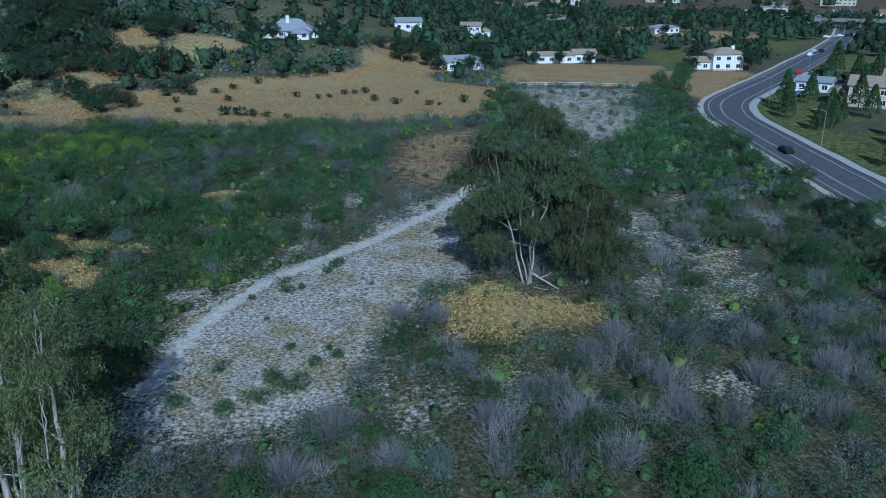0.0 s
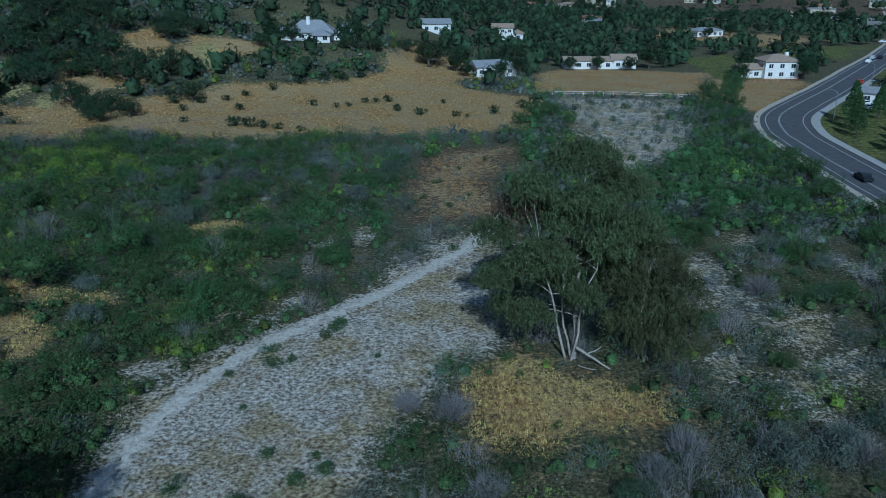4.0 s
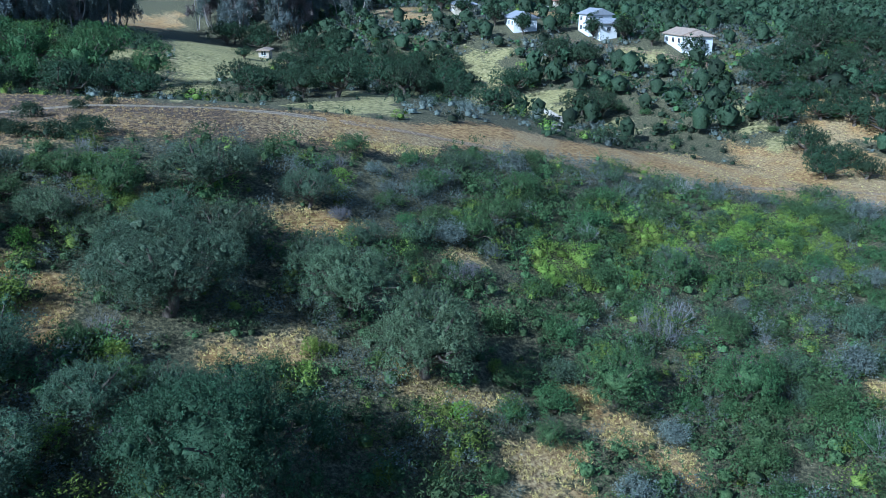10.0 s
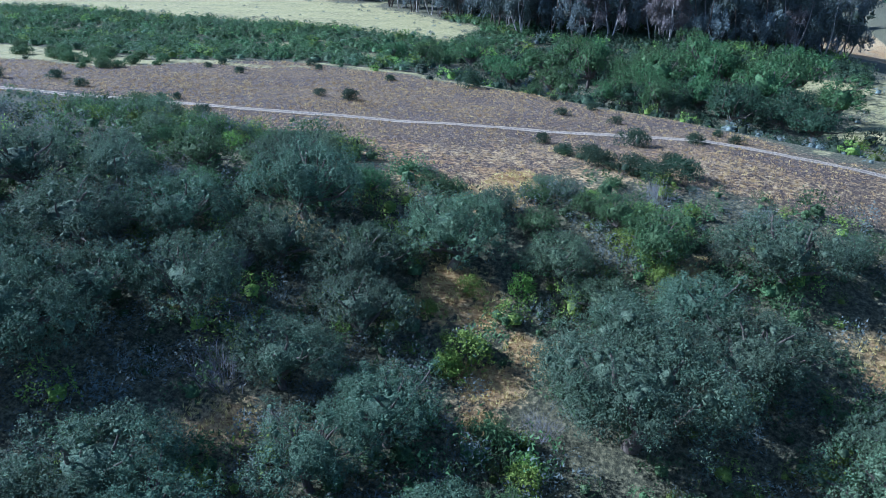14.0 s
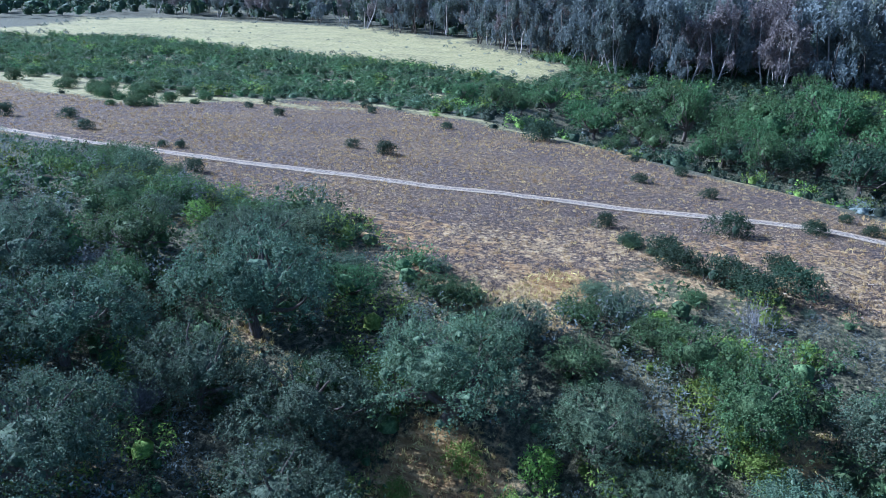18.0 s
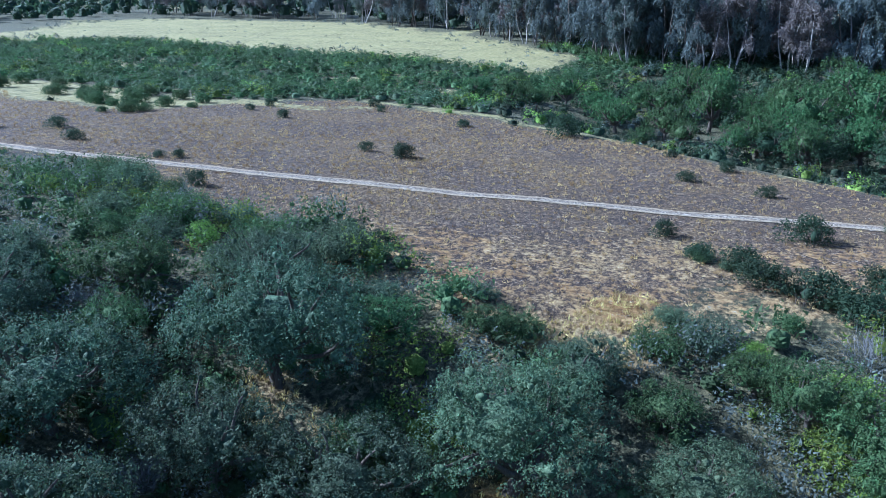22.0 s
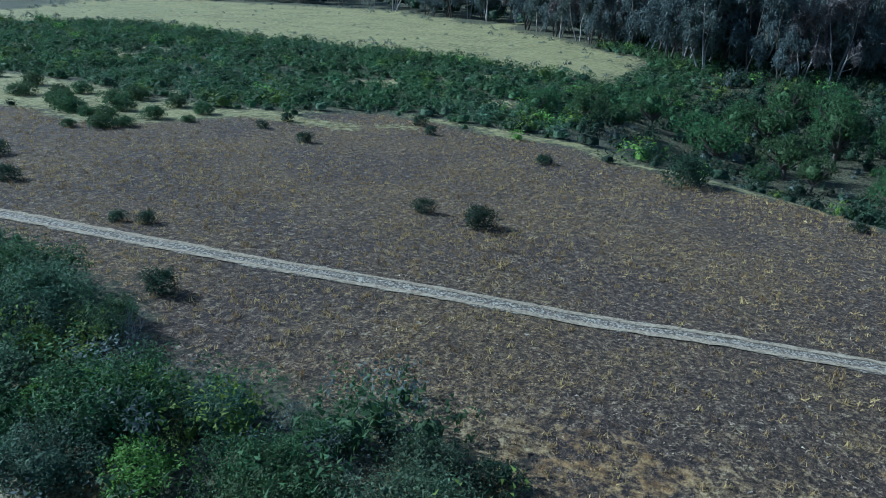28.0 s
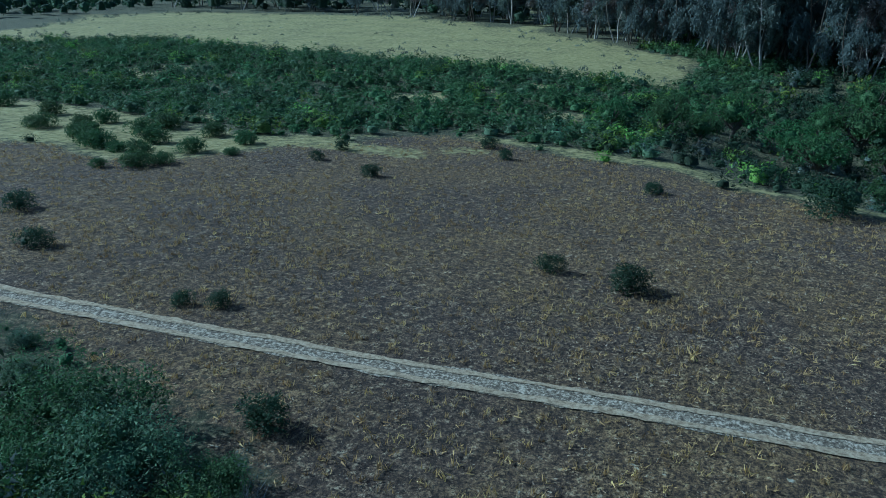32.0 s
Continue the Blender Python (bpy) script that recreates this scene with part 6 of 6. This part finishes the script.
for k in range(70):
    if k < 40:
        x, y = hr.uniform(20, 480), hr.uniform(430, 1000)
    else:
        x, y = hr.uniform(-420, -20), hr.uniform(330, 620)
    if dist_to(ROAD, np.array([x]), np.array([y]), False)[0] < 16:
        continue
    wx, wy = hr.uniform(5, 9), hr.uniform(4, 6)
    GARDENS += [(x + hr.uniform(-13, 13), y - hr.uniform(8, 12), hr.uniform(0.8, 1.4)), (x - hr.uniform(11, 15), y + hr.uniform(-5, 5), hr.uniform(0.9, 1.5)), (x + hr.uniform(11, 15), y + hr.uniform(-5, 5), hr.uniform(0.9, 1.5))]
    house(x, y, hr.uniform(-40, 40), [(-wx, -wy, wx, wy, hr.choice([3.0, 3.0, 5.6]), hr.uniform(1.4, 2.2), bool(hr.integers(2)))], (M_WHITE, M_CREAM)[hr.integers(2)], (M_ROOF, M_ROOF_TAN, M_ROOF_RED)[hr.integers(3)], "distant pale house among dark trees")

place_copies(garden_trees, GARDENS, rng)
drop_models(garden_trees)

# ---- far woods and garden trees ----
far_base = [bush_tris(np.random.default_rng(700 + i), 46, 4.0, 7.2, 0.84, 7, 0.5, 0.4) for i in range(5)]
far_heart = [heart(np.random.default_rng(710 + i), 0, 0, 2.6, 2.7, 2.9, 6, 2, 6, -0.6) for i in range(5)]
x, y, u = spread((-480, -320, 480, 900), 9.0, 97)
op = open_ground(x, y)
inner = (x > -265) & (x < 72) & (y > -330) & (-0.5 * x + 0.87 * y < 238)
near_out = (x < -230) & (y < 175)
keep = ~inner & ~near_out & (op < 0.3) & (u < 0.30 + 0.8 * vnoise(x, y, 60, 98) + 0.35 * (x < -60) + 0.3 * (y > 335)) & (y > 120) & ~((x > 72) & (x < 110) & (y < 300))
scatter("far_woods", far_base, x[keep], y[keep], 0.7 + 0.6 * u[keep], M_OAK2, "dark distant woods between the houses", "trees", seed=97, hearts=far_heart)
x, y, u = spread((-1700, -1400, 1500, 2200), 32.0, 99)
keep = (np.hypot(x + 60, y - 80) > 560) & (u < vnoise(x, y, 160, 100) * 0.9 - 0.05)
scatter("distant_woods", [b_[:30] for b_ in far_base], x[keep], y[keep], 1.3 + 1.2 * u[keep], M_OAK2, "dark patches of wood on the distant hills", "trees", seed=99, hearts=[heart(np.random.default_rng(720 + i), 0, 0, 2.6, 2.8, 2.9, 5, 2, 4, -0.5) for i in range(5)])


x, y, u = spread((-1000, -760, -335, 150), 12.0, 56)
keep = (u < 0.72) & (dist_to(MEADOW, x, y) > 8)
scatter("west_woods", [b_[:120] for b_ in far_base], x[keep], y[keep], 0.9 + 0.8 * u[keep], M_OAK2, "dark woods beyond the pale meadow", "trees", seed=56, hearts=[heart(np.random.default_rng(730 + i), 0, 0, 2.6, 2.7, 2.9, 5, 2, 4, -0.5) for i in range(5)])
x, y, u = spread((-400, -230, -230, 30), 5.0, 57)
dm = dist_to(MEADOW, x, y)
keep = (dm < 0) & (u < np.where(dm > -14, 0.45, 0.07))
scatter("meadow_brush", sage_far, x[keep], y[keep], 0.7 + 1.6 * u[keep], M_SAGE, "small brush dotted over the pale meadow", "shrubs", seed=57)


def cone_tree(seed):
    r = np.random.default_rng(seed)
    k = 1500
    z = r.uniform(0.06, 1, k) ** 0.8
    a = r.uniform(0, 2 * math.pi, k)
    rad = 2.3 * (1 - z) ** 0.8 * r.uniform(0.55, 1.1, k) + 0.15
    c = np.stack([rad * np.cos(a), rad * np.sin(a), 0.6 + 7.0 * z], -1)
    return limbs_mesh("trunk", [(bent(r, (0, 0, -0.4), (0, 0, 7.0), 6, 0.01), np.linspace(0.2, 0.04, 6))], M_BARK), as_mesh("crown", leaf_tris(r, c, 0.32, 0.35, 0.4), M_GREEN)


cones = [tree_thing("conifer_tree", cone_tree(s), "dark green cone-shaped tree on the roadside lawn", "tree", "roadside conifers") for s in (1, 2)]
place_copies(cones, [(89, 206, 1.1), (92, 214, 1.0), (90, 190, 1.1), (94, 192, 1.0), (97, 196, 1.1), (95, 223, 1.2), (104, 228, 1.2), (101, 208, 1.1), (110, 205, 1.0), (88, 152, 1.0), (100, 170, 1.2), (130, 232, 1.4), (128, 246, 1.3), (134, 262, 1.5), (146, 252, 1.4), (112, 216, 1.3), (108, 236, 1.1), (118, 190, 1.3), (104, 182, 1.1), (96, 160, 1.0), (150, 280, 1.4), (140, 290, 1.5), (128, 270, 1.2)], rng)
drop_models(cones)


# ---- street furniture ----
def street_lamp(x, y, turn):
    t = empty("street_lamp", pose(x, y, ground_z(x, y), 0, 0, turn), "grey steel street lamp with a curved arm", "street lamp", "street lamps")
    part("pole", limbs_mesh("pole", [([(0, 0, -0.3), (0, 0, 4), (0, 0, 7.6)], (0.12, 0.1, 0.07))], M_STEEL, 8), None, t)
    part("arm", limbs_mesh("arm", [([(0, 0, 7.55), (-0.8, 0, 8.1), (-2.2, 0, 8.3)], (0.06, 0.05, 0.04))], M_STEEL, 6), None, t)
    part("lamp_head", box(-2.9, -0.16, 8.2, -2.15, 0.16, 8.36), M_STEEL, t)


for x, y, a in ((82.6, 172, 0), (90.2, 222, -30), (126, 280, -35), (160, 333, -33)):
    street_lamp(x, y, a)


def car(x, y, turn, paint):
    t = empty("car", pose(x, y, ground_z(x, y) + 0.12, 0, 0, turn), "parked or passing saloon car on the asphalt", "car", "cars")
    bm = bmesh.new()
    prof = [(-2.2, 0.35), (-2.2, 0.75), (-1.9, 0.95), (-1.3, 0.98), (-0.8, 1.45), (0.7, 1.45), (1.3, 1.0), (2.1, 0.85), (2.25, 0.6), (2.2, 0.35)]
    a = [bm.verts.new((px, -0.88 + (0.12 if pz > 1.2 else 0), pz)) for px, pz in prof]
    b = [bm.verts.new((px, 0.88 - (0.12 if pz > 1.2 else 0), pz)) for px, pz in prof]
    bm.faces.new(a)
    bm.faces.new(b[::-1])
    for i in range(len(prof)):
        bm.faces.new((a[i], b[i], b[(i + 1) % len(prof)], a[(i + 1) % len(prof)])[::-1])
    body = part("body", bm, M_CARS[paint], t)
    for s in (-1, 1):
        part("window", box(-0.95, min(s * 0.80, s * 0.87), 1.02, 0.95, max(s * 0.80, s * 0.87), 1.36), M_GLASS, body)
    part("windscreen", box(0.85, -0.68, 1.05, 1.12, 0.68, 1.3), M_GLASS, body)
    for wx in (-1.35, 1.4):
        for wy in (-0.8, 0.8):
            part("wheel", limbs_mesh("wheel", [([(wx, wy - 0.1, 0.32), (wx, wy - 0.1, 0.32), (wx, wy + 0.1, 0.32), (wx, wy + 0.1, 0.32)], (0.01, 0.32, 0.32, 0.01))], M_RUBBER, 12), None, t)


for x, y, a, c in ((72.5, 166, 90, 0), (128, 292, 56, 3), (158, 352, 56, 1), (166, 366, 56, 2), (110, 249, 20, 1), (113, 246, 20, 2), (108, 243, 20, 1), (26, 350, 80, 1), (29, 346, 75, 0), (120, 243, 20, 0), (117, 240, 20, 1), (205, 440, 30, 1), (210, 443, 30, 2), (215, 446, 30, 1), (220, 449, 30, 0), (226, 452, 30, 1), (198, 452, 30, 2), (204, 456, 30, 1), (170, 368, 56, 0)):
    car(x, y, a, c)


def fence(pts, step, tall, mat, label, name="fence"):
    t = empty(name, Matrix(), label, "fence")
    line = curve_points(pts, step)
    for i, (px, py) in enumerate(line):
        z = ground_z(px, py)
        part("post", box(px - 0.07, py - 0.07, z - 0.3, px + 0.07, py + 0.07, z + tall), mat, t)
        if i:
            qx, qy = line[i - 1]
            for hh in (0.45, 0.95):
                part("rail", limbs_mesh("rail", [([(qx, qy, ground_z(qx, qy) + hh * tall), (px, py, z + hh * tall)], (0.06, 0.06))], mat, 4), None, t)


fence([(24, 262), (45, 262), (64, 258)], 2.4, 1.3, M_WHITE, "white rail fence along the edge of the paddock")
fence([(90, 297), (100, 296), (110, 298)], 1.5, 1.3, M_RED, "red-brown wooden fence before the house")
fence([(-150, 252), (-165, 250), (-185, 246), (-205, 240)], 3.0, 1.2, M_WOOD, "weathered post fence along the hillside houses")
